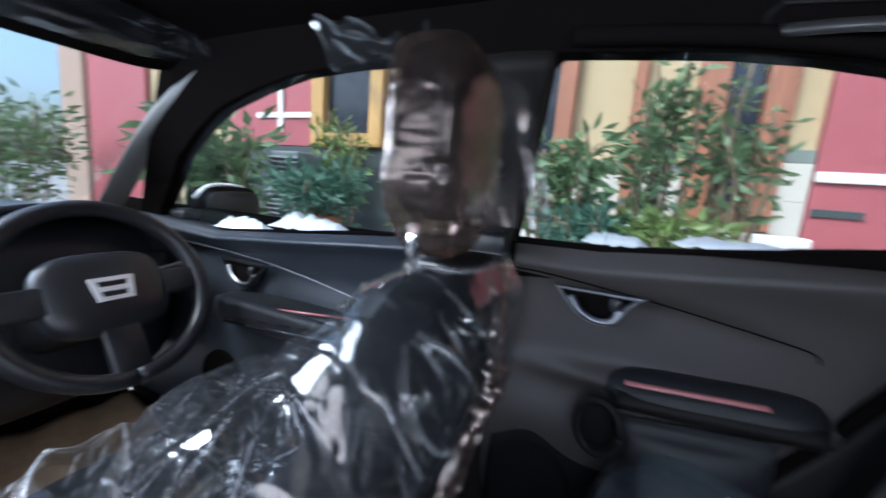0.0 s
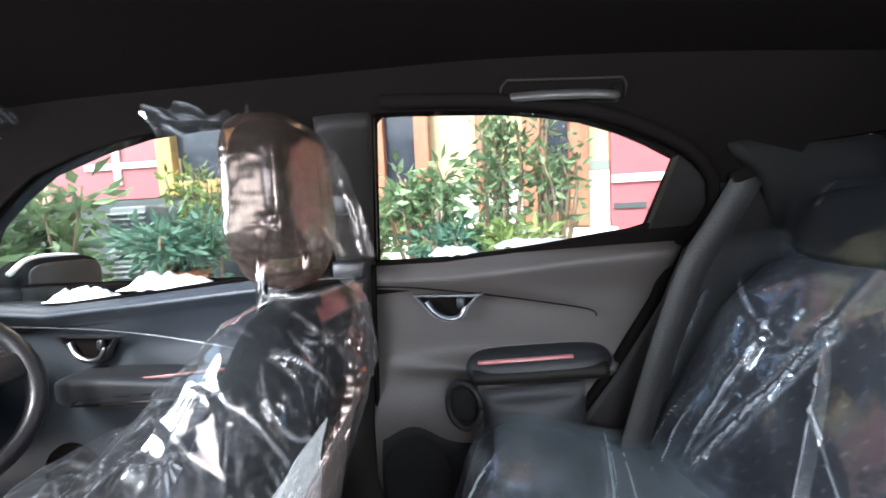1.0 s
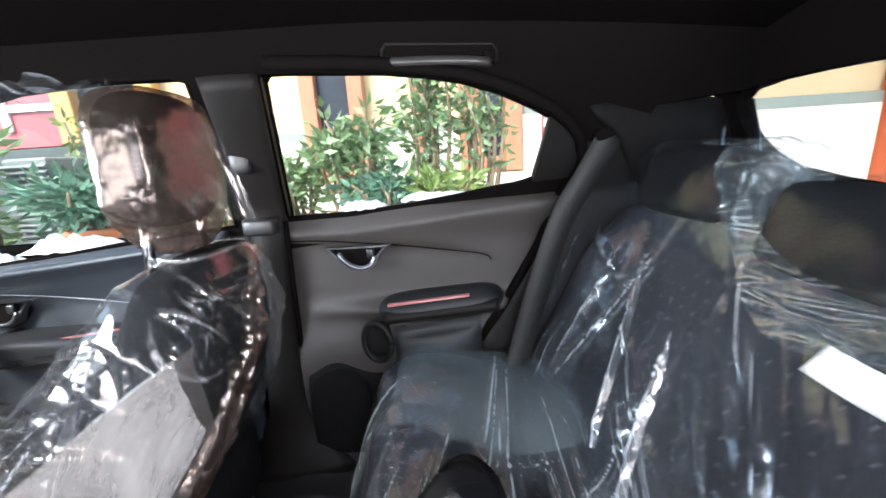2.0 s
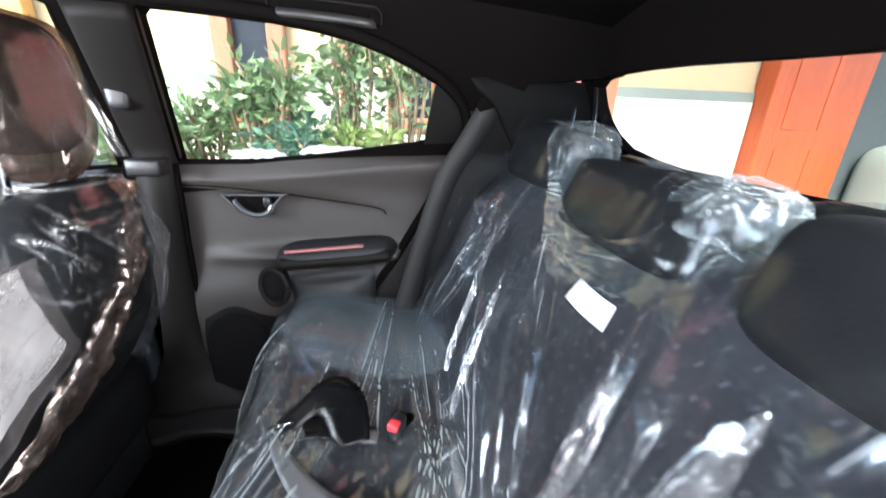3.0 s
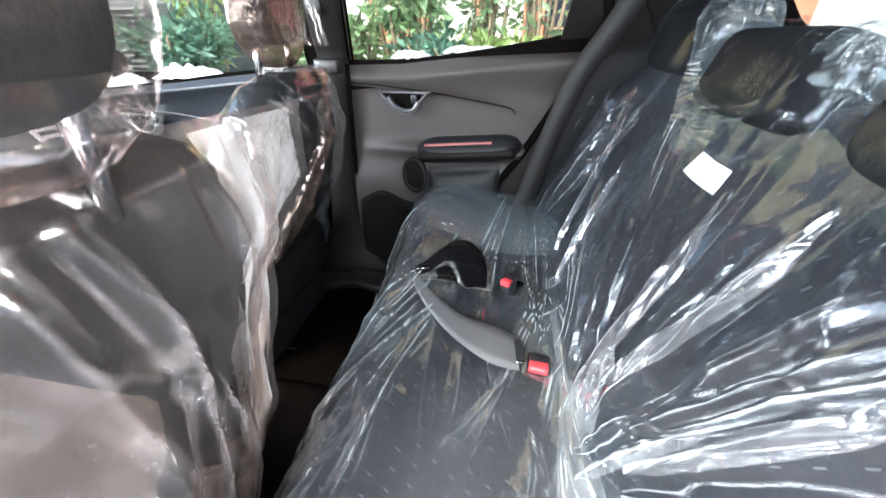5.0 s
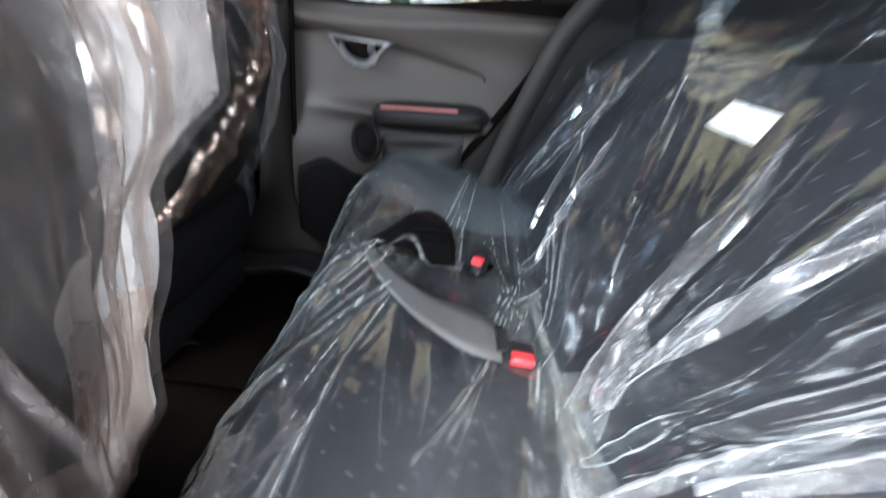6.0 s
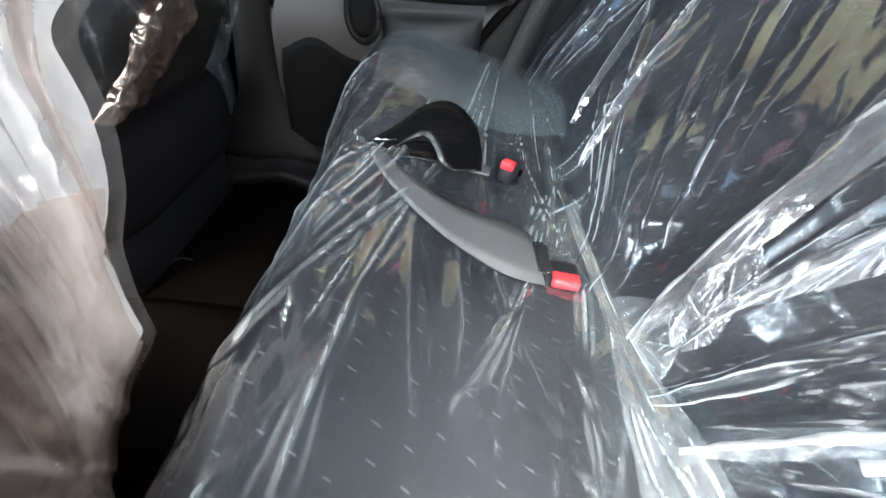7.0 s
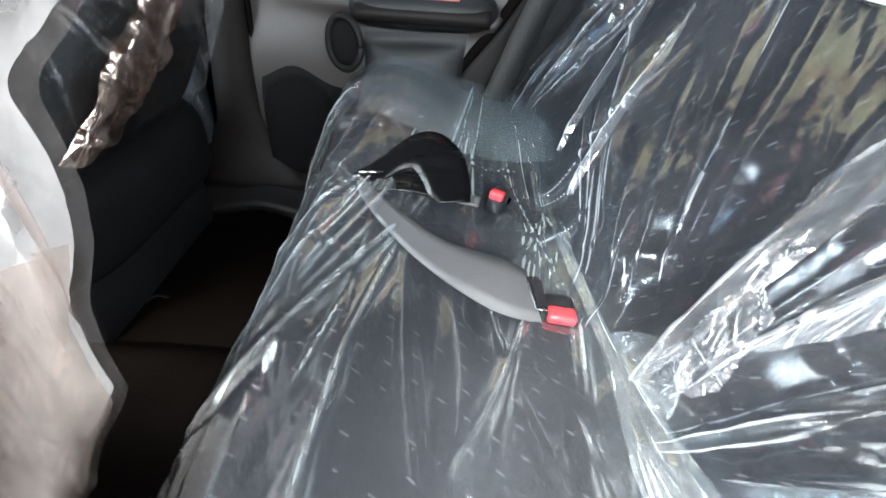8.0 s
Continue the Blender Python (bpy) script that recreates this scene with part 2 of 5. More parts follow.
M_CLEARBAG = film("clear_bag_film", 0.022, 0.08, 0.12, crease_glint=0.25, bump=0.03, shinecol=(1.0, 0.95, 0.9))
# brown and pink tints paint beige reflections into the bag and sheet film
M_HEADBAG = film("headrest_bag_film", 0.10, 0.055, 0.22, tint=(0.50, 0.43, 0.40), facet=0.06, cell=44, bump=0.03, hazecol=(0.34, 0.26, 0.225), shinecol=(1.0, 0.86, 0.79))
M_SHEET = film("loose_film", 0.055, 0.15, 0.17, crease_glint=0.3, graze=0.35, tint=(0.80, 0.73, 0.70), bump=0.03, hazecol=(0.84, 0.74, 0.71), shinecol=(1.0, 0.94, 0.91))
M_FROST = film("milky_film", 0.44, 0.10, 0.2, facet=0.15, cell=26, tint=(0.94, 0.93, 0.92), bump=0.10, hazecol=(0.85, 0.88, 0.88))
M_LOWER = film("warm_milky_film", 0.28, 0.12, 0.24, tint=(0.86, 0.80, 0.76), bump=0.05, hazecol=(0.84, 0.75, 0.69), shinecol=(1.0, 0.93, 0.88))
M_BUNCH = film("bunched_film", 0.12, 0.10, 0.12, bump=0.05, crease_glint=0.4, hazecol=(0.84, 0.90, 0.93))
M_PLEAT = film("pleated_film", 0.08, 0.13, 0.12, bump=0.04, crease_glint=0.5, hazecol=(0.86, 0.90, 0.95))
M_HOOD = film("smooth_hood_film", 0.012, 0.05, 0.22, tint=(0.80, 0.75, 0.74), bump=0.03, hazecol=(0.72, 0.64, 0.62), shinecol=(1.0, 0.93, 0.9), crease_glint=0.1)
M_GLASS = glass("window_glass")
M_WHITEFILM = surface("white_film", (0.86, 0.88, 0.88), 0.5, scale=50, vary=0.05, bump=0.4)
M_MAROON = surface("maroon_paint", (0.40, 0.11, 0.12), 0.5, scale=25, vary=0.12, bump=0.05, big=1.2)
M_CREAM = surface("cream_plaster", (0.52, 0.41, 0.235), 0.85, scale=30, vary=0.08, bump=0.2, big=1.0)
M_BAND = surface("grey_band", (0.20, 0.23, 0.20), 0.8, scale=30, vary=0.12, bump=0.15)
M_STONE = surface("white_stone", (0.55, 0.525, 0.45), 0.8, scale=14, vary=0.07, bump=0.3, big=3, rand=0.3)
M_WOOD = surface("brown_wood", (0.34, 0.14, 0.075), 0.5, scale=20, vary=0.25, bump=0.15, stretch=(6, 6, 0.6))
M_YWOOD = surface("yellow_wood", (0.55, 0.33, 0.11), 0.5, scale=20, vary=0.2, bump=0.15, stretch=(6, 6, 0.6))
M_ORANGE = surface("orange_wood", (0.36, 0.068, 0.017), 0.4, scale=16, vary=0.22, bump=0.12, stretch=(6, 6, 0.5))
M_DARKGLASS = surface("dark_window", (0.03, 0.035, 0.045), 0.12, scale=4, vary=0.3, bump=0.0)
M_WHITEPAINT = surface("white_paint", (0.78, 0.77, 0.74), 0.7, scale=20, vary=0.08, bump=0.1)
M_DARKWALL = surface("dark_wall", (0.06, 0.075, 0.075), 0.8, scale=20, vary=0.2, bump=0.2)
M_GREYMETAL = surface("grey_louvre", (0.17, 0.19, 0.19), 0.5, scale=30, vary=0.15, bump=0.05)
M_GROUND = surface("concrete", (0.30, 0.29, 0.27), 0.9, scale=12, vary=0.2, bump=0.4, big=0.7)
M_TERRA = surface("terracotta", (0.46, 0.17, 0.08), 0.85, scale=30, vary=0.2, bump=0.2)
M_BARK = surface("bark", (0.17, 0.13, 0.08), 0.9, scale=40, vary=0.3, bump=0.5, stretch=(1, 1, 0.3))
M_POST = surface("brown_render", (0.42, 0.30, 0.23), 0.85, scale=10, vary=0.1, bump=0.2, big=0.6)
M_BEIGEWALL = surface("pale_render", (0.64, 0.61, 0.57), 0.85, scale=10, vary=0.1, bump=0.2, big=0.6)


def leaf_mat(name, colour):
    m, n, l, p = mat_new(name)
    geo = n.new("ShaderNodeNewGeometry")
    ramp = n.new("ShaderNodeMapRange")
    ramp.inputs["To Min"].default_value, ramp.inputs["To Max"].default_value = 0.55, 1.6
    l.new(geo.outputs["Random Per Island"], ramp.inputs["Value"])
    sc = n.new("ShaderNodeVectorMath")
    sc.operation = "SCALE"
    sc.inputs[0].default_value = colour
    l.new(ramp.outputs[0], sc.inputs["Scale"])
    l.new(sc.outputs[0], p.inputs["Base Color"])
    p.inputs["Roughness"].default_value = 0.4
    tr = n.new("ShaderNodeBsdfTranslucent")
    l.new(sc.outputs[0], tr.inputs["Color"])
    mx = n.new("ShaderNodeMixShader")
    mx.inputs[0].default_value = 0.35
    l.new(p.outputs[0], mx.inputs[1])
    l.new(tr.outputs[0], mx.inputs[2])
    l.new(mx.outputs[0], n["Material Output"].inputs["Surface"])
    return m


M_LEAF = leaf_mat("leaf_green", (0.135, 0.205, 0.10))
M_LEAFB = leaf_mat("leaf_bright", (0.17, 0.24, 0.075))
M_LEAFT = leaf_mat("leaf_teal", (0.10, 0.19, 0.135))

# ---- building blocks ----
ROOT = {}


def thing(name, label, category, at, group="", kind=""):
    ob = new(name)
    ob.empty_display_size = 0.05
    ob.location = at
    ROOT[ob] = Vector(at)
    return tagged(ob, label, category, group, kind)


def part(name, bm, material, parent=None, label="", smooth=True, mods=()):
    """Links a bmesh in world metres as one mesh, under a thing or a part."""
    off = ROOT.get(parent, Vector((0, 0, 0)))
    bmesh.ops.translate(bm, verts=bm.verts, vec=-off)
    me = bpy.data.meshes.new(name)
    bmesh.ops.recalc_face_normals(bm, faces=bm.faces)
    bm.to_mesh(me)
    bm.free()
    me.materials.append(material)
    if smooth:
        me.shade_smooth()
    ob = new(name, me)
    if parent:
        ob.parent = parent
    ROOT[ob] = off
    if label:
        ob["label"] = label
    return ob


def setting(name, bm, material, label, category, smooth=False):
    ob = part(name, bm, material, None, "", smooth)
    return tagged(ob, label, category, "", "structure")


def box(x0, x1, y0, y1, z0, z1, bevel=0.0, seg=2, bm=None):
    bm = bm or bmesh.new()
    made = bmesh.ops.create_cube(bm, size=1)["verts"]
    bmesh.ops.transform(bm, matrix=Matrix.LocRotScale(((x0 + x1) / 2, (y0 + y1) / 2, (z0 + z1) / 2), None, (x1 - x0, y1 - y0, z1 - z0)), verts=made)
    if bevel:
        edges = {e for v in made for e in v.link_edges}
        bmesh.ops.bevel(bm, geom=list(edges), offset=bevel, segments=seg, profile=0.5, affect="EDGES")
    return bm


def rounded(cx, cy, cz, hx, hy, hz, e=0.35, nu=40, nv=24, turn=None, warp=None):
    """A cushion-like superellipsoid."""
    bm = bmesh.new()
    pw = lambda v: math.copysign(abs(v) ** e, v)
    rows = []
    for j in range(nv + 1):
        b = -math.pi / 2 + math.pi * j / nv
        ring = []
        for i in range(nu):
            a = 2 * math.pi * i / nu
            p = Vector((hx * pw(math.cos(b)) * pw(math.cos(a)), hy * pw(math.cos(b)) * pw(math.sin(a)), hz * pw(math.sin(b))))
            if warp:
                p = warp(p)
            if turn:
                p = turn @ p
            ring.append(bm.verts.new(p + Vector((cx, cy, cz))))
        rows.append(ring)
    for r0, r1 in zip(rows, rows[1:]):
        for i in range(nu):
            k = (i + 1) % nu
            bm.faces.new((r0[i], r0[k], r1[k], r1[i]))
    bmesh.ops.remove_doubles(bm, verts=bm.verts, dist=1e-5)
    return bm


def loft(rings, caps=True):
    bm = bmesh.new()
    rows = [[bm.verts.new(p) for p in ring] for ring in rings]
    for r0, r1 in zip(rows, rows[1:]):
        for i in range(len(r0)):
            k = (i + 1) % len(r0)
            bm.faces.new((r0[i], r0[k], r1[k], r1[i]))
    if caps:
        bm.faces.new(rows[0][::-1])
        bm.faces.new(rows[-1])
    return bm


def oval(cx, cy, z, hx, hy, e=0.45, n=48):
    pw = lambda v: math.copysign(abs(v) ** e, v)
    return [Vector((cx + hx * pw(math.cos(2 * math.pi * i / n)), cy + hy * pw(math.sin(2 * math.pi * i / n)), z)) for i in range(n)]


def sheet(f, nu, nv, thick=None, uv=True):
    """A surface from f(u, v) with u, v in 0..1; thick: vector that gives it a back and edges."""
    bm = bmesh.new()
    lay = bm.loops.layers.uv.new("uv")
    g = [[bm.verts.new(f(i / nu, j / nv)) for i in range(nu + 1)] for j in range(nv + 1)]
    for j in range(nv):
        for i in range(nu):
            bm.faces.new((g[j][i], g[j][i + 1], g[j + 1][i + 1], g[j + 1][i]))
    if thick is not None:
        t = Vector(thick)
        h = [[bm.verts.new(v.co + t) for v in row] for row in g]
        for j in range(nv):
            for i in range(nu):
                bm.faces.new((h[j][i], h[j + 1][i], h[j + 1][i + 1], h[j][i + 1]))
        rim = [(j, 0) for j in range(nv + 1)] + [(nv, i) for i in range(1, nu + 1)] + [(j, nu) for j in range(nv - 1, -1, -1)] + [(0, i) for i in range(nu - 1, 0, -1)]
        for (a, b), (c, d) in zip(rim, rim[1:] + rim[:1]):
            bm.faces.new((g[a][b], h[a][b], h[c][d], g[c][d]))
    return bm


def tube(points, radius, n=10, flat=1.0):
    """A round bar along points (radius a number or one for each point)."""
    pts = [Vector(p) for p in points]
    rad = radius if isinstance(radius, (list, tuple)) else [radius] * len(pts)
    rings = []
    side = None
    for i, p in enumerate(pts):
        d = (pts[min(i + 1, len(pts) - 1)] - pts[max(i - 1, 0)]).normalized()
        s = d.orthogonal().normalized() if side is None else (side - d * side.dot(d)).normalized()
        side = s
        t = d.cross(s)
        rings.append([p + rad[i] * (math.cos(2 * math.pi * k / n) * s + flat * math.sin(2 * math.pi * k / n) * t) for k in range(n)])
    return loft(rings)


def ribbon(points, width, across, thick=0.0016, bow=0.0):
    """A flat strap along points (width a number or one for each point); across: its width's direction at each point."""
    wide = width if isinstance(width, (list, tuple)) else [width] * len(points)
    bm = bmesh.new()
    rows = []
    pts = [Vector(p) for p in points]
    for i, p in enumerate(pts):
        d = (pts[min(i + 1, len(pts) - 1)] - pts[max(i - 1, 0)]).normalized()
        a = Vector(across[i]).normalized()
        a = (a - d * a.dot(d)).normalized()
        nrm = d.cross(a).normalized() * thick / 2
        h = a * wide[i] / 2
        up = d.cross(a).normalized() * bow
        rows.append([bm.verts.new(q) for q in (p - h - nrm, p - nrm + up, p + h - nrm, p + h + nrm, p + nrm + up, p - h + nrm)])
    for r0, r1 in zip(rows, rows[1:]):
        for i in range(6):
            k = (i + 1) % 6
            bm.faces.new((r0[i], r0[k], r1[k], r1[i]))
    bm.faces.new(rows[0][::-1])
    bm.faces.new(rows[-1])
    return bm


def smooth_path(points, steps=8):
    """Catmull-Rom through points."""
    P = [Vector(p) for p in points]
    P = [2 * P[0] - P[1]] + P + [2 * P[-1] - P[-2]]
    out = []
    for a, b, c, d in zip(P, P[1:], P[2:], P[3:]):
        for k in range(steps):
            t = k / steps
            out.append(0.5 * (2 * b + (c - a) * t + (2 * a - 5 * b + 4 * c - d) * t * t + (3 * b - a - 3 * c + d) * t ** 3))
    return out + [P[-2]]


def lerp_table(table, v):
    """Piecewise linear look-up in ((v, out), ...)."""
    for (a, p), (b, q) in zip(table, table[1:]):
        if v <= b:
            k = max(0.0, min(1.0, (v - a) / (b - a)))
            return p + (q - p) * k
    return table[-1][1]


def plate(outer, holes, place, thick):
    """A plate with holes, from 2D outlines; place(a, b) gives the point, thick its depth."""
    from mathutils.geometry import tessellate_polygon
    loops = [[Vector((*p, 0)) for p in loop] for loop in [outer, *holes]]
    flat = [p for loop in loops for p in loop]
    bm = bmesh.new()
    t = Vector(thick)
    front = [bm.verts.new(place(p.x, p.y)) for p in flat]
    back = [bm.verts.new(v.co + t) for v in front]
    for tri in tessellate_polygon(loops):
        bm.faces.new([front[i] for i in tri])
        bm.faces.new([back[i] for i in reversed(tri)])
    k = 0
    for loop in loops:
        n = len(loop)
        for i in range(n):
            a, b = k + i, k + (i + 1) % n
            bm.faces.new((front[a], front[b], back[b], back[a]))
        k += n
    return bm


def ridge(p, sharp=2.0):
    v = 1 - abs(noise.noise(p))
    return v ** sharp


def skin(P, closed=False):
    """A mesh from a grid of points; closed joins the last column to the first."""
    nj, ni = P.shape[:2]
    idx = np.arange(nj * ni).reshape(nj, ni)
    if closed:
        idx = np.concatenate([idx, idx[:, :1]], axis=1)
    quads = np.stack([idx[:-1, :-1], idx[:-1, 1:], idx[1:, 1:], idx[1:, :-1]], axis=-1).reshape(-1, 4)
    me = bpy.data.meshes.new("grid")
    me.from_pydata(P.reshape(-1, 3).tolist(), [], quads.tolist())
    bm = bmesh.new()
    bm.from_mesh(me)
    bpy.data.meshes.remove(me)
    return bm


def draped(f, nu, nv, lift, out, along=False):
    """Film on a base surface f(u, v), raised by lift(points) along its normal, or along the direction out."""
    P = np.array([[f(i / nu, j / nv) for i in range(nu + 1)] for j in range(nv + 1)], dtype=float)
    N = np.cross(np.gradient(P, axis=1), np.gradient(P, axis=0))
    N /= np.maximum(np.linalg.norm(N, axis=2, keepdims=True), 1e-9)
    if along:
        N[:] = np.array(out) / np.linalg.norm(out)
    side = np.sign((N * np.array(out)).sum(axis=2).mean()) or 1.0
    return skin(P + side * N * lift(P)[..., None])


def tent(d, w0, w1):
    """A crease: 1 on its line, falling straight to 0 at w0 on one side, w1 on the other."""
    return np.clip(1 - np.where(d < 0, -d / w0, d / w1), 0, 1)


def fan_creases(a, r, seed, n, a0, a1, w, h, r0=0.0, r1=1.0):
    """Creases that run out from one point; a, r: angle and distance. w, h: ranges of half-width and height."""
    rng = np.random.default_rng(seed)
    out = np.zeros_like(a)
    for _ in range(n):
        c, w0, w1 = rng.uniform(a0, a1), rng.uniform(*w), rng.uniform(*w)
        s, e = sorted(rng.uniform(r0, r1, 2))
        e = max(e, s + 0.3 * (r1 - r0))
        bend = rng.uniform(-0.35, 0.35)
        span = np.clip(np.minimum((r - s) / (0.25 * (e - s)), (e - r) / (0.45 * (e - s))), 0, 1)
        out = np.maximum(out, rng.uniform(*h) * span * tent(a - c - bend * (r - 0.25) ** 2, w0, w1) * np.minimum(1.0, 0.25 + 2.2 * r))
    return out


def line_creases(P, seed, n, normal, spread, w, h, length, ref=None):
    """Straight creases anywhere on a surface: each lies in a plane whose normal is near the one given."""
    rng = np.random.default_rng(seed)
    flat = (P if ref is None else ref).reshape(-1, 3)
    out = np.zeros(P.shape[:2])
    for _ in range(n):
        at = flat[rng.integers(len(flat))]
        nn = np.array(normal, float) + rng.normal(0, 1, 3) * spread
        nn /= np.linalg.norm(nn)
        q = P - at
        d = q @ nn
        rest = np.sqrt(np.maximum((q * q).sum(axis=2) - d * d, 0))
        out = np.maximum(out, rng.uniform(*h) * tent(d, rng.uniform(*w), rng.uniform(*w)) * np.clip(1.3 * (1 - rest / rng.uniform(*length)), 0, 1))
    return out


def set_uv(ob, f):
    me = ob.data
    lay = me.uv_layers[0] if me.uv_layers else me.uv_layers.new(name="uv")
    off = ROOT[ob]
    for lp in me.loops:
        lay.data[lp.index].uv = f(me.vertices[lp.vertex_index].co + off)
    return ob


YC = 0.08


def side_y(z):
    return 0.672 - 0.65 * max(0.0, z - 1.0)


# ---- the car's shell ----
def ceiling_z(x, y):
    return 1.335 - 0.22 * (y - YC) ** 2 - 0.06 * max(0.0, x - 0.3) ** 1.5 - 0.10 * max(0.0, -x - 0.25) ** 2


def headliner(u, v):
    x, y = -0.62 + 1.70 * u, YC - 0.50 + 1.0 * v
    return Vector((x, y, ceiling_z(x, y)))


setting("ceiling", sheet(headliner, 40, 24, (0, 0, 0.03)), M_HEADLINER, "black cloth headliner under the car roof", "headliner", True)


def floor_at(u, v):
    x, y = -1.25 + 1.65 * u, -0.52 + 1.2 * v
    z = 0.30 + 0.09 * math.exp(-((y - 0.07) / 0.10) ** 4)
    return Vector((x, y, z + 0.004 * noise.noise((x * 6, y * 6, 0))))


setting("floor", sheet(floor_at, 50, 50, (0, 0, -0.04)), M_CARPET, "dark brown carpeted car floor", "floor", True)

def grown(loop, by):
    """A loop moved outwards from its middle."""
    cx, cz = sum(p[0] for p in loop) / len(loop), sum(p[1] for p in loop) / len(loop)
    return [(x + by * (x - cx) / math.hypot(x - cx, z - cz), z + by * (z - cz) / math.hypot(x - cx, z - cz)) for x, z in loop]


REAR_WIN = [(0.124, 0.991), (0.263, 0.994), (0.387, 1.006), (0.49, 1.02), (0.567, 1.031), (0.62, 1.037), (0.656, 1.047), (0.672, 1.157),
            (0.62, 1.181), (0.571, 1.200), (0.51, 1.217), (0.448, 1.227), (0.378, 1.236), (0.30, 1.242), (0.22, 1.247), (0.190, 1.248), (0.180, 1.240)]
FRONT_WIN = [(0.0, 0.978), (0.055, 1.24), (0.03, 1.25), (-0.09, 1.251), (-0.16, 1.249), (-0.26, 1.242), (-0.37, 1.222), (-0.50, 1.192), (-0.615, 1.15), (-0.73, 1.10),
             (-0.86, 1.02), (-0.93, 0.95), (-0.92, 0.898), (-0.83, 0.903), (-0.667, 0.916), (-0.423, 0.942), (-0.205, 0.963)]
SIDE = [(-1.04, 0.83), (0.02, 0.91), (0.76, 0.98), (0.83, 1.08), (0.86, 1.165), (1.06, 1.185), (1.06, 1.30), (-0.50, 1.31), (-0.60, 1.27), (-0.98, 1.02)]

REAR_WIN, FRONT_WIN = grown(REAR_WIN, 0.006), grown(FRONT_WIN, 0.006)


def on_side(sign):
    return lambda x, z: Vector((x, side_y(z) if sign > 0 else 2 * YC - side_y(z), z))


setting("wall_right", plate(SIDE, [REAR_WIN, FRONT_WIN], on_side(1), (0, 0.045, 0)), M_RUBBER,
        "black window surrounds and pillars of the car side", "car side")
setting("door_skin", box(-1.25, 1.1, 0.735, 0.76, 0.22, 0.955), M_RUBBER, "dark outer skin of the car doors", "car side")
setting("wall_left", plate([(-1.02, 0.30), (1.0, 0.30), (1.0, 1.29), (-0.5, 1.31), (-0.6, 1.27), (-0.98, 1.02)],
                           [[(0.14, 0.42), (0.60, 0.42), (0.70, 0.9), (0.72, 1.16), (0.6, 1.23), (0.2, 1.26), (0.14, 1.2)],
                            [(-0.02, 0.42), (-0.02, 1.25), (-0.35, 1.24), (-0.85, 1.02), (-0.92, 0.9), (-0.92, 0.42)]],
                           on_side(-1), (0, -0.045, 0)), M_RUBBER, "dark car side with its two open door frames", "car side")


def glass_pane(name, loop, label, sign=1, inset=0.018):
    w = thing(name, label, "window", (sum(p[0] for p in loop) / len(loop), sign * 0.66, loop[0][1]), "", "structure")
    bm = plate(loop, [], lambda x, z: Vector((x, sign * (side_y(z) + inset), z)), (0, sign * 0.004, 0))
    p = part("pane", bm, M_GLASS, w, "", False)
    p.visible_shadow = False
    return w


def window_seal(win, loop, sign=1):
    pts = [Vector((x, sign * (side_y(z) + 0.004), z)) for x, z in loop]
    part("seal", tube(pts + [pts[0]], 0.005, 6), M_RUBBER, win, "black rubber seal")


win = glass_pane("window_1", REAR_WIN, "clear rear door window with white film scraps outside its sill")
window_seal(win, REAR_WIN)
win = glass_pane("window_2", FRONT_WIN, "clear front door window of the car")
window_seal(win, FRONT_WIN)

# dark blank behind the rear pane
SEAL = ((0.40, 0.44), (0.50, 0.455), (0.60, 0.49), (0.669, 0.527), (0.75, 0.585), (0.898, 0.672), (1.0, 0.712), (1.05, 0.744), (1.08, 0.746), (1.11, 0.734), (1.14, 0.706), (1.26, 0.69))


def seal_x(z):
    return lerp_table(SEAL, z)


setting("trim_1", plate([(0.655, 1.036), (0.722, 1.04), (0.741, 1.05), (0.742, 1.075), (0.732, 1.10), (0.712, 1.125), (0.69, 1.143), (0.668, 1.157)], [],
                        lambda x, z: Vector((x, side_y(z) - 0.006, z)), (0, 0.02, 0)), M_PILLARC, "dark grey blank behind the rear door glass", "trim")


# ---- doors ----
def rear_panel(u, v):
    z = 0.40 + (lerp_table(((0.0, 0.987), (0.27, 0.990), (0.47, 1.002), (0.65, 1.016), (0.78, 1.027), (0.91, 1.036), (1.0, 1.045)), u) - 0.40) * v
    x0, x1 = 0.104, seal_x(z)
    x = x0 + (x1 - x0) * u
    y = 0.668
    # upper swell above the crease, scooped panel under it
    crease = 0.937 - 0.02 * ((x - 0.15) / 0.2) if x < 0.35 else 0.917 - 0.5 * (x - 0.35) ** 1.6
    d = z - crease
    y += 0.012 / (1 + math.exp(d / 0.006)) * (1 / (1 + math.exp((x - 0.50) / 0.045))) * (1 / (1 + math.exp((0.76 - z) / 0.03)))
    y -= 0.022 * math.exp(-((z - 0.99) / 0.05) ** 2)
    # ledge that runs into the armrest
    y -= 0.025 * math.exp(-((z - 0.765) / 0.02) ** 2) * min(1.0, max(0.0, (x - 0.12) / 0.2))
    y -= 0.02 / (1 + math.exp((z - 0.70) / 0.02))
    y += 0.03 * max(0.0, v - 0.93) / 0.07 * (1 if v > 0.93 else 0)
    return Vector((x, y, z))


door = thing("door_1", "warm grey moulded plastic rear door panel, closed", "car door", (0.40, 0.67, 0.40), "", "structure")
part("panel", sheet(rear_panel, 70, 90, (0, 0.05, 0)), M_DOOR, door)


def door_seam(pts):
    return tube(smooth_path(pts, 6), 0.0013, 5)


part("seam", door_seam([(0.12, 0.664, 0.938), (0.20, 0.663, 0.934), (0.357, 0.662, 0.915), (0.46, 0.661, 0.899), (0.54, 0.661, 0.885), (0.560, 0.661, 0.877), (0.564, 0.662, 0.868)]), M_RUBBER, door, "dark panel seam")


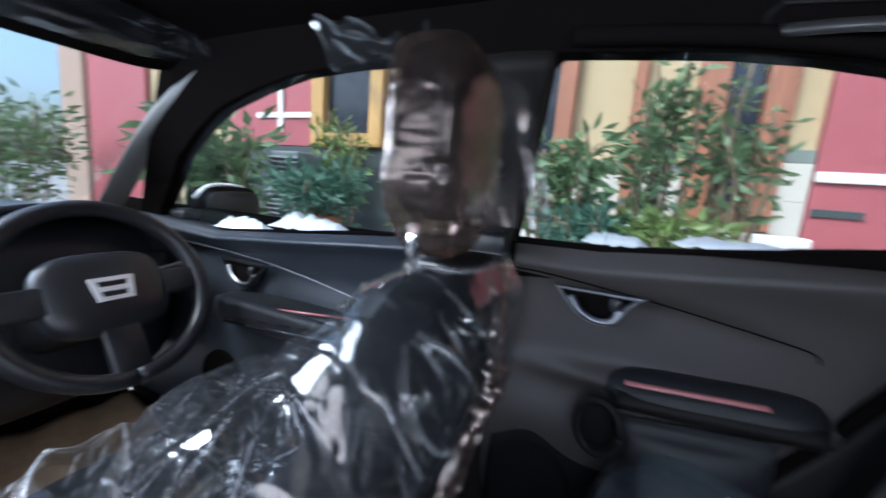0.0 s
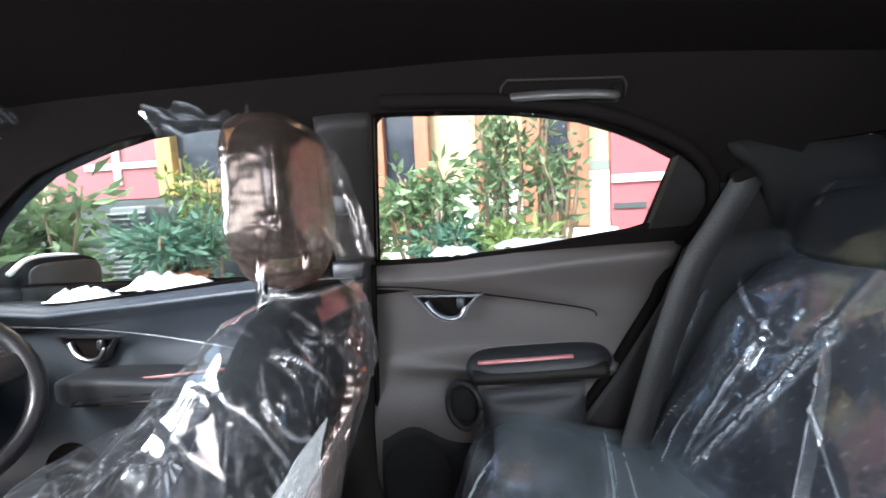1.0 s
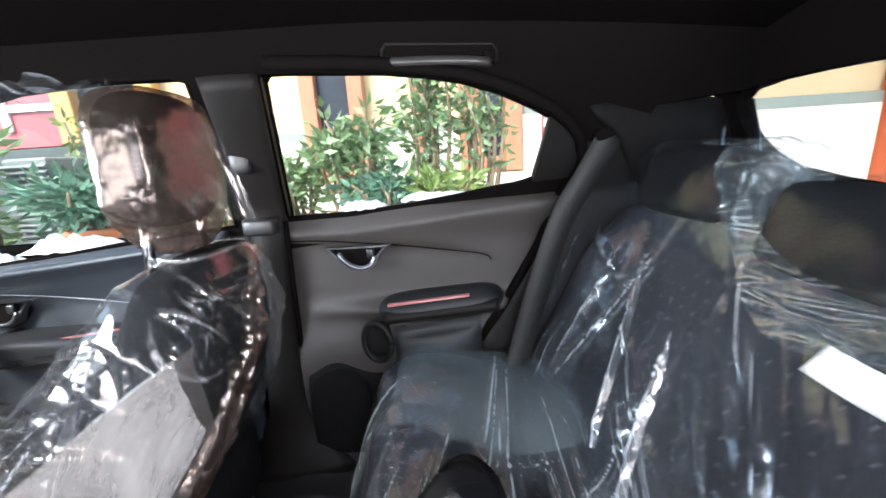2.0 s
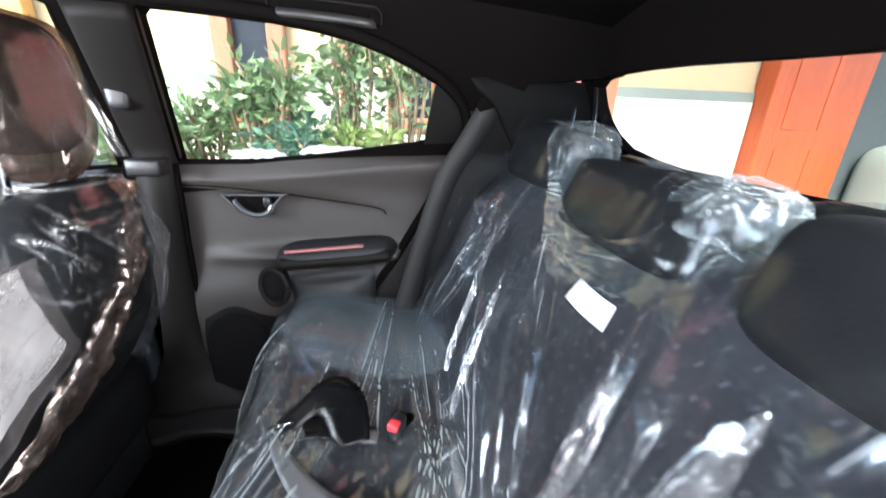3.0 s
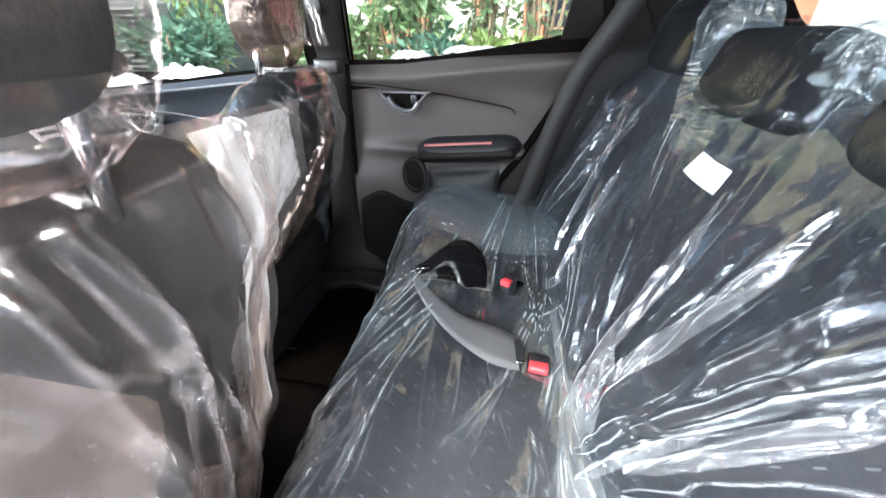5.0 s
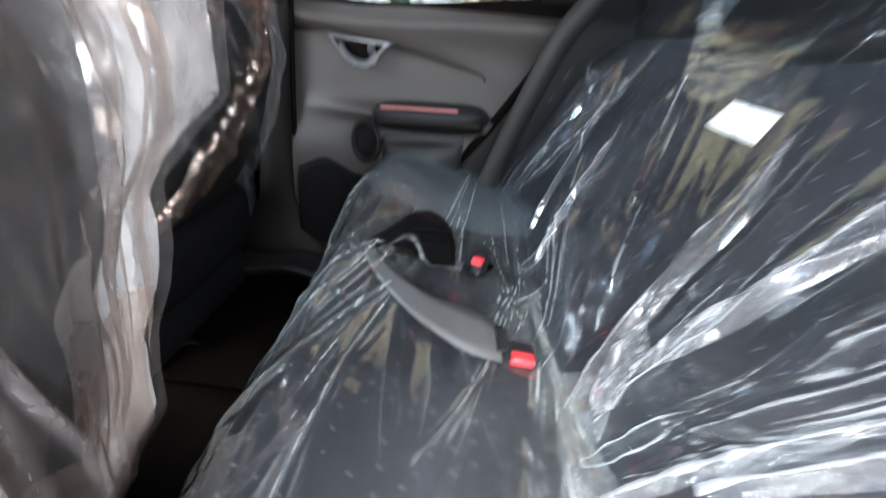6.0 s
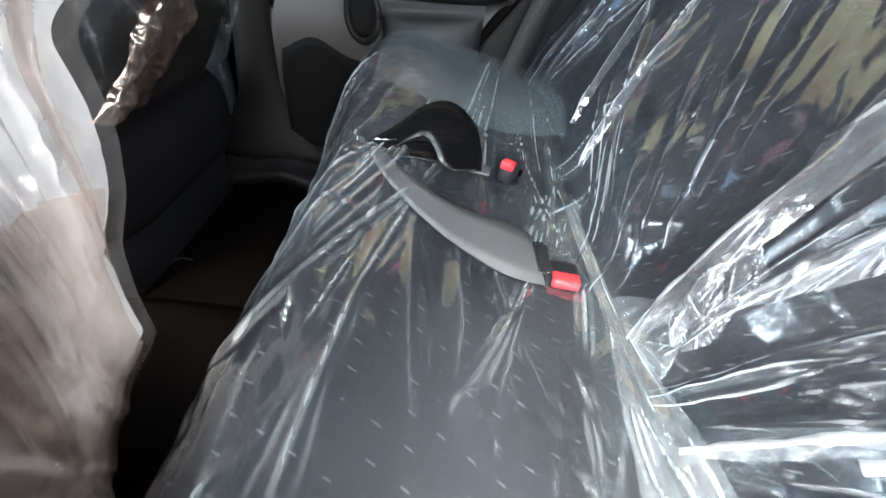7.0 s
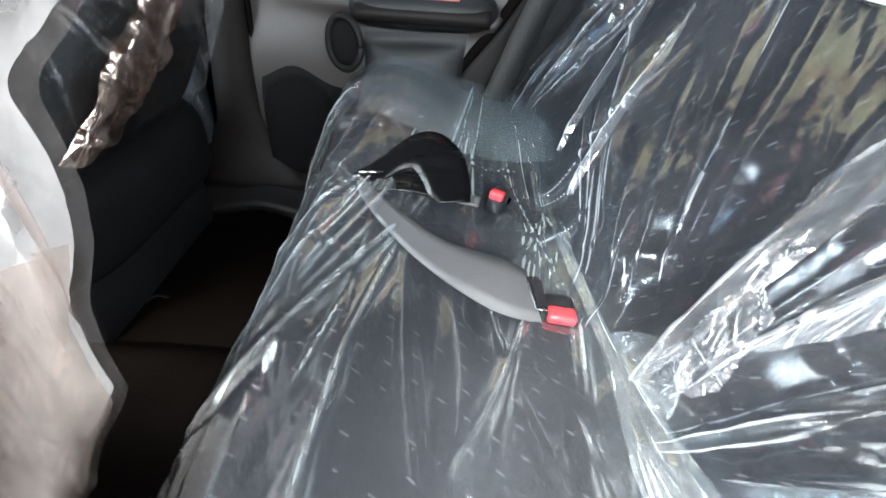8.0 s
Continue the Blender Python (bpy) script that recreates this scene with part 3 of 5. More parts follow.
def door_handle(x0, x1, z, y, parent):
    """Recessed pull: a pointed bezel, a dark bowl and a lever."""
    L = x1 - x0
    outline = [(0, 0), (0.35, 0.0), (0.7, -0.004), (1.0, -0.003), (0.92, -0.028), (0.80, -0.16), (0.72, -0.32), (0.60, -0.385), (0.42, -0.38), (0.26, -0.30), (0.12, -0.14)]
    out2 = [(x0 + a * L, z + b * L) for a, b in outline]
    cx, cz = x0 + 0.5 * L, z - 0.17 * L
    inner = [(cx + (a - cx) * 0.87, cz + (b - cz) * 0.83) for a, b in out2]
    h = part("handle", plate(out2, [inner], lambda a, b: Vector((a, y - 0.012, b)), (0, 0.014, 0)), M_SILVER, parent, "satin silver handle bezel", False)
    part("bowl", plate(inner, [], lambda a, b: Vector((a, y - 0.003, b)), (0, 0.006, 0)), M_RUBBER, h, "black bowl", False)
    pts = smooth_path([(x0 + 0.20 * L, y - 0.013, z - 0.09 * L), (x0 + 0.32 * L, y - 0.018, z - 0.24 * L), (x0 + 0.5 * L, y - 0.020, z - 0.32 * L),
                       (x0 + 0.66 * L, y - 0.018, z - 0.29 * L), (x0 + 0.74 * L, y - 0.013, z - 0.16 * L)], 6)
    part("lever", tube(pts, 0.006, 8, 0.7), M_SILVER, h, "satin silver pull lever")
    part("lock_knob", rounded(x0 + 0.68 * L, y - 0.012, z - 0.12 * L, 0.009, 0.006, 0.012, 0.6, 12, 8), M_BLACK, h, "black lock knob")


door_handle(0.20, 0.345, 0.92, 0.664, door)


def armrest(u, v):
    """Long pod with a round nose, its section swelling into the cabin."""
    x = 0.300 + 0.292 * u
    a = 2 * math.pi * v
    f = max(0.03, 1 - abs(2 * u - 1) ** 6) ** 0.5
    lift = 0.020 * u
    return Vector((x, 0.668 - 0.052 * f * max(-0.4, math.cos(a)), 0.762 + lift + 0.036 * f * math.sin(a)))


arm = part("armrest", sheet(armrest, 36, 24), M_DOORDARK, door, "dark grey armrest pod")
part("red_strip", sheet(lambda u, v: Vector((0.328 + 0.182 * u, 0.624 + 0.007 * v, 0.787 + 0.013 * u + 0.0035 * v)), 12, 2, (0, 0.002, -0.004)), M_PINK, arm, "glossy pink-red strip")
part("pull_pad", sheet(lambda u, v: Vector((0.318 + 0.255 * u, 0.612 + 0.012 * (2 * v - 1) ** 2, 0.742 + 0.03 * v + 0.018 * u)), 20, 6, (0, 0.01, 0)), M_PILLAR, arm, "grey front of the pull")
part("switch", box(0.415, 0.50, 0.638, 0.655, 0.788, 0.798, 0.002), M_BLACK, arm, "black window switch plate")
part("pocket", sheet(lambda u, v: Vector((0.335 + 0.20 * u, 0.640 - 0.028 * math.sin(math.pi * u) ** 0.5 * math.sin(math.pi * min(1, v * 1.1 + 0.05)) ** 0.5, 0.60 + 0.125 * v + 0.02 * u)), 24, 16), M_DOORDARK, door, "moulded door pocket")


def disc(cx, cy, cz, r, depth, n=36):
    bm = bmesh.new()
    bmesh.ops.create_cone(bm, cap_ends=True, segments=n, radius1=r, radius2=r * 0.93, depth=depth)
    bmesh.ops.transform(bm, matrix=Matrix.LocRotScale((cx, cy, cz), Euler((radians(90), 0, 0)), None), verts=bm.verts)
    return bm


# added dark panel that paints the seats' shade onto the lower door
part("lower_shade_panel", sheet(lambda u, v: Vector((0.12 + (seal_x(0.40 + 0.26 * v) - 0.12) * u, 0.634 - 0.004 * math.sin(math.pi * v) + 0.03 * v ** 8, 0.40 + (0.215 + 0.045 * math.exp(-((u - 0.17) / 0.16) ** 2) + 0.05 * u ** 2) * v)), 30, 24, (0, 0.012, 0)), M_PILLARD, door, "lower door area painted dark for shade")
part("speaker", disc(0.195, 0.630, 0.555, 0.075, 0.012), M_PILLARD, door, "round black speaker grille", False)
ring = [Vector((0.298 + 0.033 * math.cos(t), 0.622 - 0.012 * math.cos(t), 0.702 + 0.046 * math.sin(t))) for t in [2 * math.pi * i / 28 for i in range(29)]]
part("cup_ring", tube(ring, 0.007, 8), M_PILLARC, door, "dark rim of the bottle holder")
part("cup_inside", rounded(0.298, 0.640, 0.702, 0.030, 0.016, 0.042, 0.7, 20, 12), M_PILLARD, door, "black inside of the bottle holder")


def front_panel(u, v):
    x = -1.0 + 0.985 * u
    top = lerp_table(((-1.0, 0.93), (-0.66, 0.912), (-0.4, 0.935), (-0.2, 0.955), (0.0, 0.972)), x)
    z = 0.38 + (top - 0.38) * v
    y = 0.668 - 0.045 * math.exp(-((z - top) / 0.035) ** 2) + 0.035 / (1 + math.exp((top - 0.012 - z) / 0.003))
    y += 0.015 * math.exp(-((z - 0.83) / 0.05) ** 2)
    y -= 0.03 / (1 + math.exp((z - 0.68) / 0.02))
    return Vector((x, y, z))


fdoor = thing("door_2", "dark grey front door panel with window switches, closed", "car door", (-0.5, 0.67, 0.38), "", "structure")
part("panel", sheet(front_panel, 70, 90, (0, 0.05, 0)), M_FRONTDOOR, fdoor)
door_handle(-0.645, -0.475, 0.845, 0.664, fdoor)
part("seam", door_seam([(-0.80, 0.660, 0.868), (-0.55, 0.658, 0.858), (-0.38, 0.658, 0.84), (-0.2, 0.658, 0.81)]), M_SILVER, fdoor, "thin bright trim line")
arm = part("armrest", rounded(-0.36, 0.645, 0.735, 0.25, 0.06, 0.035, 0.4, 40, 16), M_DOORDARK, fdoor, "dark armrest")
SW = [Vector(p) for p in ((-0.506, 0.604, 0.750), (-0.19, 0.604, 0.783), (-0.21, 0.582, 0.738), (-0.536, 0.582, 0.714))]


def on_switches(u, v):
    return SW[0].lerp(SW[1], u).lerp(SW[3].lerp(SW[2], u), v)


part("switch_plate", sheet(on_switches, 10, 4, (0, 0.02, -0.004)), M_BLACK, arm, "black switch plate")
part("frame", tube([SW[0], SW[1], SW[2], SW[3], SW[0]], 0.0028, 6), M_SILVER, arm, "silver frame of the switches")
part("red_strip", tube([SW[0] + Vector((0, 0, 0.004)), SW[1] + Vector((0, 0, 0.004))], 0.0026, 6), M_PINK, arm, "thin pink-red strip")
for i in range(4):
    u = 0.08 + 0.20 * i
    part("switch", sheet(lambda a, b: on_switches(u + 0.13 * a, 0.25 + 0.5 * b) + Vector((0, -0.004, 0.003 + 0.003 * math.sin(math.pi * b))), 4, 4, (0, 0.006, 0)), M_DOORDARK, arm, "dark window switch")
part("speaker", disc(-0.62, 0.64, 0.52, 0.08, 0.02), M_RUBBER, fdoor, "round black speaker grille", False)


# ---- pillars and trims ----
def b_pillar(u, v):
    z = 0.36 + 0.885 * v
    x0, x1 = lerp_table(((0.36, -0.10), (0.5, 0.0), (0.7, 0.025), (1.0, 0.04), (1.3, 0.095)), z), lerp_table(((0.36, 0.22), (0.44, 0.135), (0.55, 0.106), (0.75, 0.107), (0.95, 0.118), (1.0, 0.122), (1.245, 0.178), (1.3, 0.19)), z)
    bulge = (0.008 + 0.022 / (1 + math.exp((z - 0.97) / 0.012))) * math.sin(math.pi * u) ** 0.6
    return Vector((x0 + (x1 - x0) * u, side_y(z) - 0.012 - bulge - 0.03 * math.exp(-((z - 0.36) / 0.08) ** 2), z))


pil = thing("pillar_b", "grey-brown plastic trim of the centre pillar", "pillar trim", (0.07, 0.65, 0.36), "", "structure")
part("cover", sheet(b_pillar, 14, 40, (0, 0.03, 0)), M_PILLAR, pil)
part("belt_guide", rounded(0.088, 0.585, 1.125, 0.02, 0.012, 0.035, 0.5, 16, 12), M_BLACK, pil, "black belt height adjuster")
part("latch_cover", box(0.055, 0.118, 0.60, 0.64, 0.965, 1.0, 0.006), M_BLACK, pil, "black block on the pillar")
part("door_gap", tube(smooth_path([(0.112, 0.657, 0.42), (0.108, 0.66, 0.60), (0.113, 0.66, 0.8), (0.121, 0.658, 0.985)], 5), 0.006, 6), M_RUBBER, pil, "black door seal")


def sill_trim(u, v):
    x = -0.9 + 1.38 * u
    a = math.pi * 0.5 * v
    return Vector((x, 0.55 + 0.10 * math.sin(a), 0.33 + 0.085 * (1 - math.cos(a)) + 0.03 * math.exp(-((x - 0.1) / 0.08) ** 2)))


setting("trim_2", sheet(sill_trim, 40, 10, (0, 0.01, -0.03)), M_PILLARC, "brown plastic scuff trim along the door sill", "sill trim", True)


def c_trim(u, v):
    z = 0.44 + 0.67 * v
    x0 = seal_x(z) + 0.008
    x = x0 + (1.03 - x0) * u
    near = min(0.655, side_y(z) - 0.01)
    y = near + (max(near, 0.635) - near) * u ** 0.8 - 0.02 * u ** 2.2 * (z < 1.0) - 0.012 * math.sin(math.pi * u) - 0.05 * max(0.0, 0.62 - z) * 2
    return Vector((x, y, z))


ctr = thing("pillar_c", "dark grey plastic trim of the rear pillar", "pillar trim", (0.85, 0.62, 0.44), "", "structure")
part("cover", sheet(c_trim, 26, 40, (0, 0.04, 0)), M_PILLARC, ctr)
seal = [(seal_x(z), min(0.668, side_y(z) - 0.004) - 0.006, z) for z in [0.44 + 0.02 * i for i in range(33)]]
seal += [(x, side_y(z) - 0.010, z) for x, z in ((0.730, 1.118), (0.705, 1.145), (0.672, 1.168), (0.62, 1.192), (0.571, 1.211), (0.51, 1.228), (0.448, 1.238), (0.378, 1.247), (0.30, 1.253), (0.20, 1.258))]
part("door_seal", tube(seal, 0.011, 8), M_RUBBER, ctr, "black rubber door seal")


def upper_quarter(u, v):
    z = 0.985 + (0.185 + 0.012 * math.sin(math.pi * u)) * v
    x0 = lerp_table(((0.985, 0.90), (1.05, 0.845), (1.125, 0.795), (1.16, 0.74), (1.24, 0.712), (1.32, 0.70)), z)
    x = x0 + (1.06 - x0) * u
    near = min(0.655, side_y(z) - 0.01) - 0.018
    return Vector((x, near + (0.615 - near) * u ** 0.9 - 0.006 * math.sin(math.pi * u) + 0.02 * v ** 6, z))


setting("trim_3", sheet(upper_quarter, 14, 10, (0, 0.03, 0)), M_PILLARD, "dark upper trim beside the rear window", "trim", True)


def a_pillar_bar(sign):
    a, b = Vector((-1.16, YC + sign * 0.58, 0.93)), Vector((-0.42, YC + sign * 0.445, 1.305))
    rings = []
    for k in range(13):
        p = a.lerp(b, k / 12) + Vector((0, 0, 0.045 * math.sin(math.pi * k / 12)))
        rings.append([p + Vector((0.075 * math.cos(t), sign * 0.035 * math.sin(t), 0.075 * math.cos(t) * 0.75)) for t in [2 * math.pi * i / 16 for i in range(16)]])
    return loft(rings)


setting("pillar_a", a_pillar_bar(1), M_PILLARL, "grey windscreen pillar trim, lightened for daylight on it", "pillar trim", True)
setting("pillar_d", a_pillar_bar(-1), M_PILLARL, "grey trim of the other windscreen pillar", "pillar trim", True)

# windscreen, rear gate
ws = thing("window_3", "clear raked windscreen", "windscreen", (-1.0, 0, 0.93), "", "structure")
p = part("pane", sheet(lambda u, v: Vector((-1.36 + 0.83 * v - 0.10 * (1 - (2 * u - 1) ** 2), YC - 0.58 + 1.16 * u + (0.5 - u) * 0.20 * v, 0.92 + 0.39 * v)), 12, 8, (0, 0, 0.004)), M_GLASS, ws)
p.visible_shadow = False


def gate(y, z):
    return Vector((1.005 + 0.30 * (1.2 - z), y, z))


RW = [(0.587, 1.166), (0.584, 1.13), (0.572, 1.10), (0.545, 1.07), (0.505, 1.046), (0.43, 1.030), (0.365, 1.022), (0.19, 1.018), (0.09, 1.017)]
RT = [(0.09, 1.167), (0.19, 1.172), (0.35, 1.182), (0.44, 1.185), (0.51, 1.185), (0.565, 1.179)]
HOLE = RW + [(2 * YC - y, z) for y, z in RW[::-1]] + [(2 * YC - y, z) for y, z in RT[::-1]] + RT
gat = thing("tailgate", "black inside of the tailgate round the rear window", "tailgate", (1.1, 0, 0.5), "", "structure")
part("frame", plate([(0.66, 0.40), (0.66, 1.10), (0.60, 1.31), (-0.44, 1.31), (-0.50, 1.10), (-0.50, 0.40)], [HOLE], gate, (0.03, 0, 0)), M_HEADLINER, gat, "", False)
p = part("pane", plate(HOLE, [], lambda y, z: gate(y, z) + Vector((0.012, 0, 0)), (0.004, 0, 0)), M_GLASS, gat, "clear rear glass", False)
p.visible_shadow = False
part("shelf_cord", tube(smooth_path([(0.965, 0.485, 1.155), (0.945, 0.44, 1.10), (0.925, 0.405, 1.045)], 6), 0.0035, 6), M_SILVER, gat, "pale hanging cord")
part("shelf_cord", tube(smooth_path([(0.935, 0.50, 1.12), (0.925, 0.485, 1.08), (0.92, 0.47, 1.04)], 6), 0.003, 6), M_SILVER, gat, "pale hanging cord")
setting("trim_4", sheet(lambda u, v: Vector((0.88 + 0.20 * u, -0.48 + 1.12 * v, 0.985 + 0.012 * math.sin(3 * v))), 6, 20, (0, 0, -0.02)), M_RUBBER, "black luggage shelf behind the rear seat", "parcel shelf")
setting("dashboard", rounded(-1.12, YC, 0.72, 0.36, 0.58, 0.225, 0.35, 48, 24), M_BLACK, "black plastic dashboard", "dashboard", True)


# ---- front seats ----
DRIVER_MID = ((0, -0.13), (0.1, -0.10), (0.3, -0.02), (0.5, 0.045), (0.74, 0.10), (1, 0.132))
PASSENGER_MID = ((0, 0.135), (1, 0.295))


def front_seat(name, label, cy, mid, cushion_x, foot, head_x, head_z):
    """Bucket seat: base, cushion, reclined backrest, headrest on two posts. mid: the back's middle line from foot to top."""
    s = thing(name, label, "car seat", (cushion_x, cy, 0.30), "front seats")
    part("base", box(cushion_x - 0.20, cushion_x + 0.20, cy - 0.19, cy + 0.19, 0.30, 0.44, 0.02), M_BLACK, s, "black seat rails and base")

    def dish(p):
        p.z -= 0.02 * (1 - (p.y / 0.24) ** 2) * (p.z > 0) + 0.04 * p.x
        return p

    part("cushion", rounded(cushion_x, cy, 0.525, 0.25, 0.235, 0.095, 0.42, 48, 24, None, dish), M_SEATSIDE, s, "dark cloth cushion")
    rings = []
    for k in range(25):
        t = k / 24
        z = 0.47 + 0.525 * t
        half = lerp_table(foot, t)
        deep = lerp_table(((0, 0.075), (0.4, 0.072), (0.8, 0.058), (0.95, 0.042), (1, 0.018)), t)
        rings.append(oval(lerp_table(mid, t), cy, z, deep, half, 0.5 if cy > 0 else 0.78))
    part("backrest", loft(rings), M_SEATSIDE, s, "dark cloth backrest")
    hx = head_x
    h = part("headrest", rounded(hx, cy, head_z, 0.036, 0.076, 0.082, 0.6, 36, 20), M_SEATSIDE, s, "dark cloth headrest")
    for dy in (-0.053, 0.053):
        part("post", tube([(hx - 0.012, cy + dy, 0.96), (hx, cy + dy, 1.07)], 0.0065, 10), M_CHROME, h, "bright steel post")
    return s


front_seat("driver_seat", "dark cloth driver's seat wrapped in clear plastic", 0.36, DRIVER_MID, -0.20, ((0, 0.19), (0.15, 0.205), (0.44, 0.18), (0.63, 0.15), (0.76, 0.13), (0.88, 0.105), (0.92, 0.10), (0.98, 0.085), (1, 0.06)), 0.106, 1.116)
front_seat("passenger_seat", "dark cloth front passenger seat, reclined, in milky plastic", -0.265, PASSENGER_MID, -0.10, ((0, 0.13), (0.28, 0.15), (0.38, 0.16), (0.45, 0.18), (0.51, 0.20), (0.6, 0.215), (0.8, 0.203), (0.86, 0.196), (0.91, 0.184), (0.95, 0.168), (0.98, 0.15), (1, 0.115)), 0.345, 1.096)


def back_bag(cy, mid, z0, grow, seed, top=1.0):
    """A loose bag round a backrest, with long upright creases and a drape down to the cushion."""
    nu, nv = 400, 220
    P = np.zeros((nv + 1, nu, 3))
    N = np.zeros_like(P)
    for j in range(nv + 1):
        v = j / nv
        z = z0 + (top - z0) * v
        tt = (z - 0.47) / 0.525
        half = lerp_table(((-1, 0.20), (0, 0.205), (0.15, 0.23), (0.44, 0.195), (0.63, 0.165), (0.76, 0.145), (0.85, 0.125), (0.92, 0.100), (0.97, 0.075), (1, 0.055)), tt) + grow * (1 - 0.5 * v)
        deep = lerp_table(((-1, 0.085), (0, 0.082), (0.4, 0.077), (0.8, 0.062), (0.95, 0.045), (1, 0.025)), tt) + grow
        slack = lerp_table(((0, 0.20), (0.5, 0.26), (0.55, 0.24), (0.63, 0.13), (0.76, 0.08), (0.9, 0.03), (1, 0)), tt)
        for i in range(nu):
            a = 2 * math.pi * i / nu
            pw = lambda w: math.copysign(abs(w) ** 0.6, w)
            front = 0.5 - 0.5 * math.cos(a)
            P[j, i] = (lerp_table(mid, tt) + deep * pw(math.cos(a)) - slack * front ** 4, cy + half * pw(math.sin(a)), z)
            N[j, i] = (math.cos(a), math.sin(a), 0)
    d = line_creases(P, seed, 18, (0.6, 1, 0.25), 0.25, (0.020, 0.06), (0.004, 0.010), (0.3, 0.7))
    d += line_creases(P, seed + 1, 7, (1, 0.3, 0.6), 0.2, (0.015, 0.05), (0.004, 0.009), (0.3, 0.6))
    d += line_creases(P, seed + 2, 70, (0.5, 1, 0.3), 0.4, (0.007, 0.014), (0.0015, 0.004), (0.1, 0.3))
    a, r = np.arctan2(0.11 - P[..., 0], 1.0 - P[..., 2]), np.hypot(0.11 - P[..., 0], 1.0 - P[..., 2])
    d += fan_creases(a, r, seed + 3, 38, -1.0, 1.1, (0.028, 0.08), (0.003, 0.010), 0.02, 0.62)
    d += line_creases(P, seed + 5, 60, (0.5, 1, 0.4), 0.5, (0.007, 0.018), (0.002, 0.006), (0.06, 0.2)) * np.clip((P[..., 2] - 0.82) / 0.06, 0, 1)
    return skin(P + N * d[..., None], True)


def head_bag(cx, cy, cz, hx, hy, hz, seed, tail=0.05, deep=1.0, turn=None, coarse=1.0, low_only=1.0, crumple=1.0, count=320):
    """A crumpled bag over a headrest, drawn in at the neck."""
    nu, nv = 230, 150
    pw = lambda w: np.sign(w) * np.abs(w) ** 0.48
    b, a = np.meshgrid(np.linspace(-math.pi / 2, math.pi / 2, nv + 1), 2 * math.pi * np.arange(nu) / nu, indexing="ij")
    P = np.stack([hx * pw(np.cos(b)) * pw(np.cos(a)), hy * pw(np.cos(b)) * pw(np.sin(a)), hz * pw(np.sin(b))], axis=-1)
    N = P / np.maximum(np.linalg.norm(P, axis=2, keepdims=True), 1e-6)
    d = coarse * line_creases(P, int(seed) + 40, 50, (0.3, 1, 0.5), 0.6, (0.008, 0.028), (0.006, 0.018), (0.06, 0.22))
    d += line_creases(P, int(seed) + 60, count, (0.6, 0.5, 0.7), 0.8, (0.004, 0.009), (0.002, 0.006), (0.012, 0.04) if count > 400 else (0.02, 0.06)) * np.clip(0.5 - 1.8 * P[..., 2] / hz, low_only, 1.0) * crumple
    P = P + N * (d * deep)[..., None]
    low = np.maximum(0.0, -P[..., 2] / hz - 0.45) / 0.55
    P[..., 2] -= tail * low ** 2
    P[..., 1] *= 1 - 0.25 * np.minimum(low, 1.5) ** 2
    if turn is not None:
        P = P @ np.array(turn).T
    return skin(P + np.array((cx, cy, cz)), True)


cov = thing("seat_cover", "crinkled clear plastic bag over the driver's seat back", "plastic cover", (0.05, 0.36, 0.45), "front seat covers")
part("back_bag", back_bag(0.36, DRIVER_MID, 0.44, 0.008, 17), M_DRAPE, cov)
part("cushion_film", draped(lambda u, v: Vector((-0.50 + 0.52 * u, 0.12 + 0.49 * v, 0.635 - 0.10 * (2 * v - 1) ** 6 - 0.06 * (1 - u) ** 6 - 0.018 * math.sin(math.pi * v) + 0.02 * (1 - u))), 170, 160,
     lambda P: line_creases(P, 91, 40, (0.7, 0.7, 0), 0.35, (0.015, 0.05), (0.008, 0.028), (0.15, 0.4)) + line_creases(P, 92, 160, (0.7, 0.7, 0), 0.6, (0.006, 0.016), (0.002, 0.006), (0.05, 0.16)), (0, 0, 1)), M_DRAPE, cov, "crinkled film over the cushion")

def ridge_fold(u, v):
    """Gathered fold of the bag down the rear of the driver's seat."""
    p = lerp_pts(((0.0, (0.152, 0.430, 0.985)), (0.4, (0.172, 0.360, 0.860)), (0.72, (0.135, 0.275, 0.735)), (1.0, (0.085, 0.215, 0.645))), v)
    a = math.pi * (u - 0.5)
    wide = (0.012 + 0.030 * v) * (1 + 0.5 * noise.noise((v * 6, 2.0, 0))) * min(1.0, 0.3 + 4 * v)
    return p + Vector((0.010 * math.cos(a) + 0.008 * noise.noise((u * 3, v * 9, 5.0)), wide * math.sin(a), 0.0))


def lerp_pts(table, v):
    return Vector([lerp_table([(t, p[k]) for t, p in table], v) for k in range(3)])


part("ridge_fold", draped(ridge_fold, 50, 160, lambda P: line_creases(P, 81, 26, (0.3, 0.76, -0.65), 0.16, (0.006, 0.020), (0.003, 0.008), (0.04, 0.16)) + line_creases(P, 82, 90, (0.2, 0.7, 0.6), 0.6, (0.005, 0.012), (0.002, 0.005), (0.02, 0.05)), (1, 0, 0)), M_RIDGE, cov, "crumpled gathered fold, tinted copper for its warm highlight")
cov = thing("headrest_cover", "crumpled plastic bag over the driver's headrest", "plastic cover", (0.112, 0.36, 1.0), "headrest covers")
part("bag", head_bag(0.106, 0.36, 1.112, 0.040, 0.080, 0.089, 31.0, 0.02, 0.6, coarse=0.03, low_only=0.28, crumple=1.2, count=700), M_HEADBAG, cov)
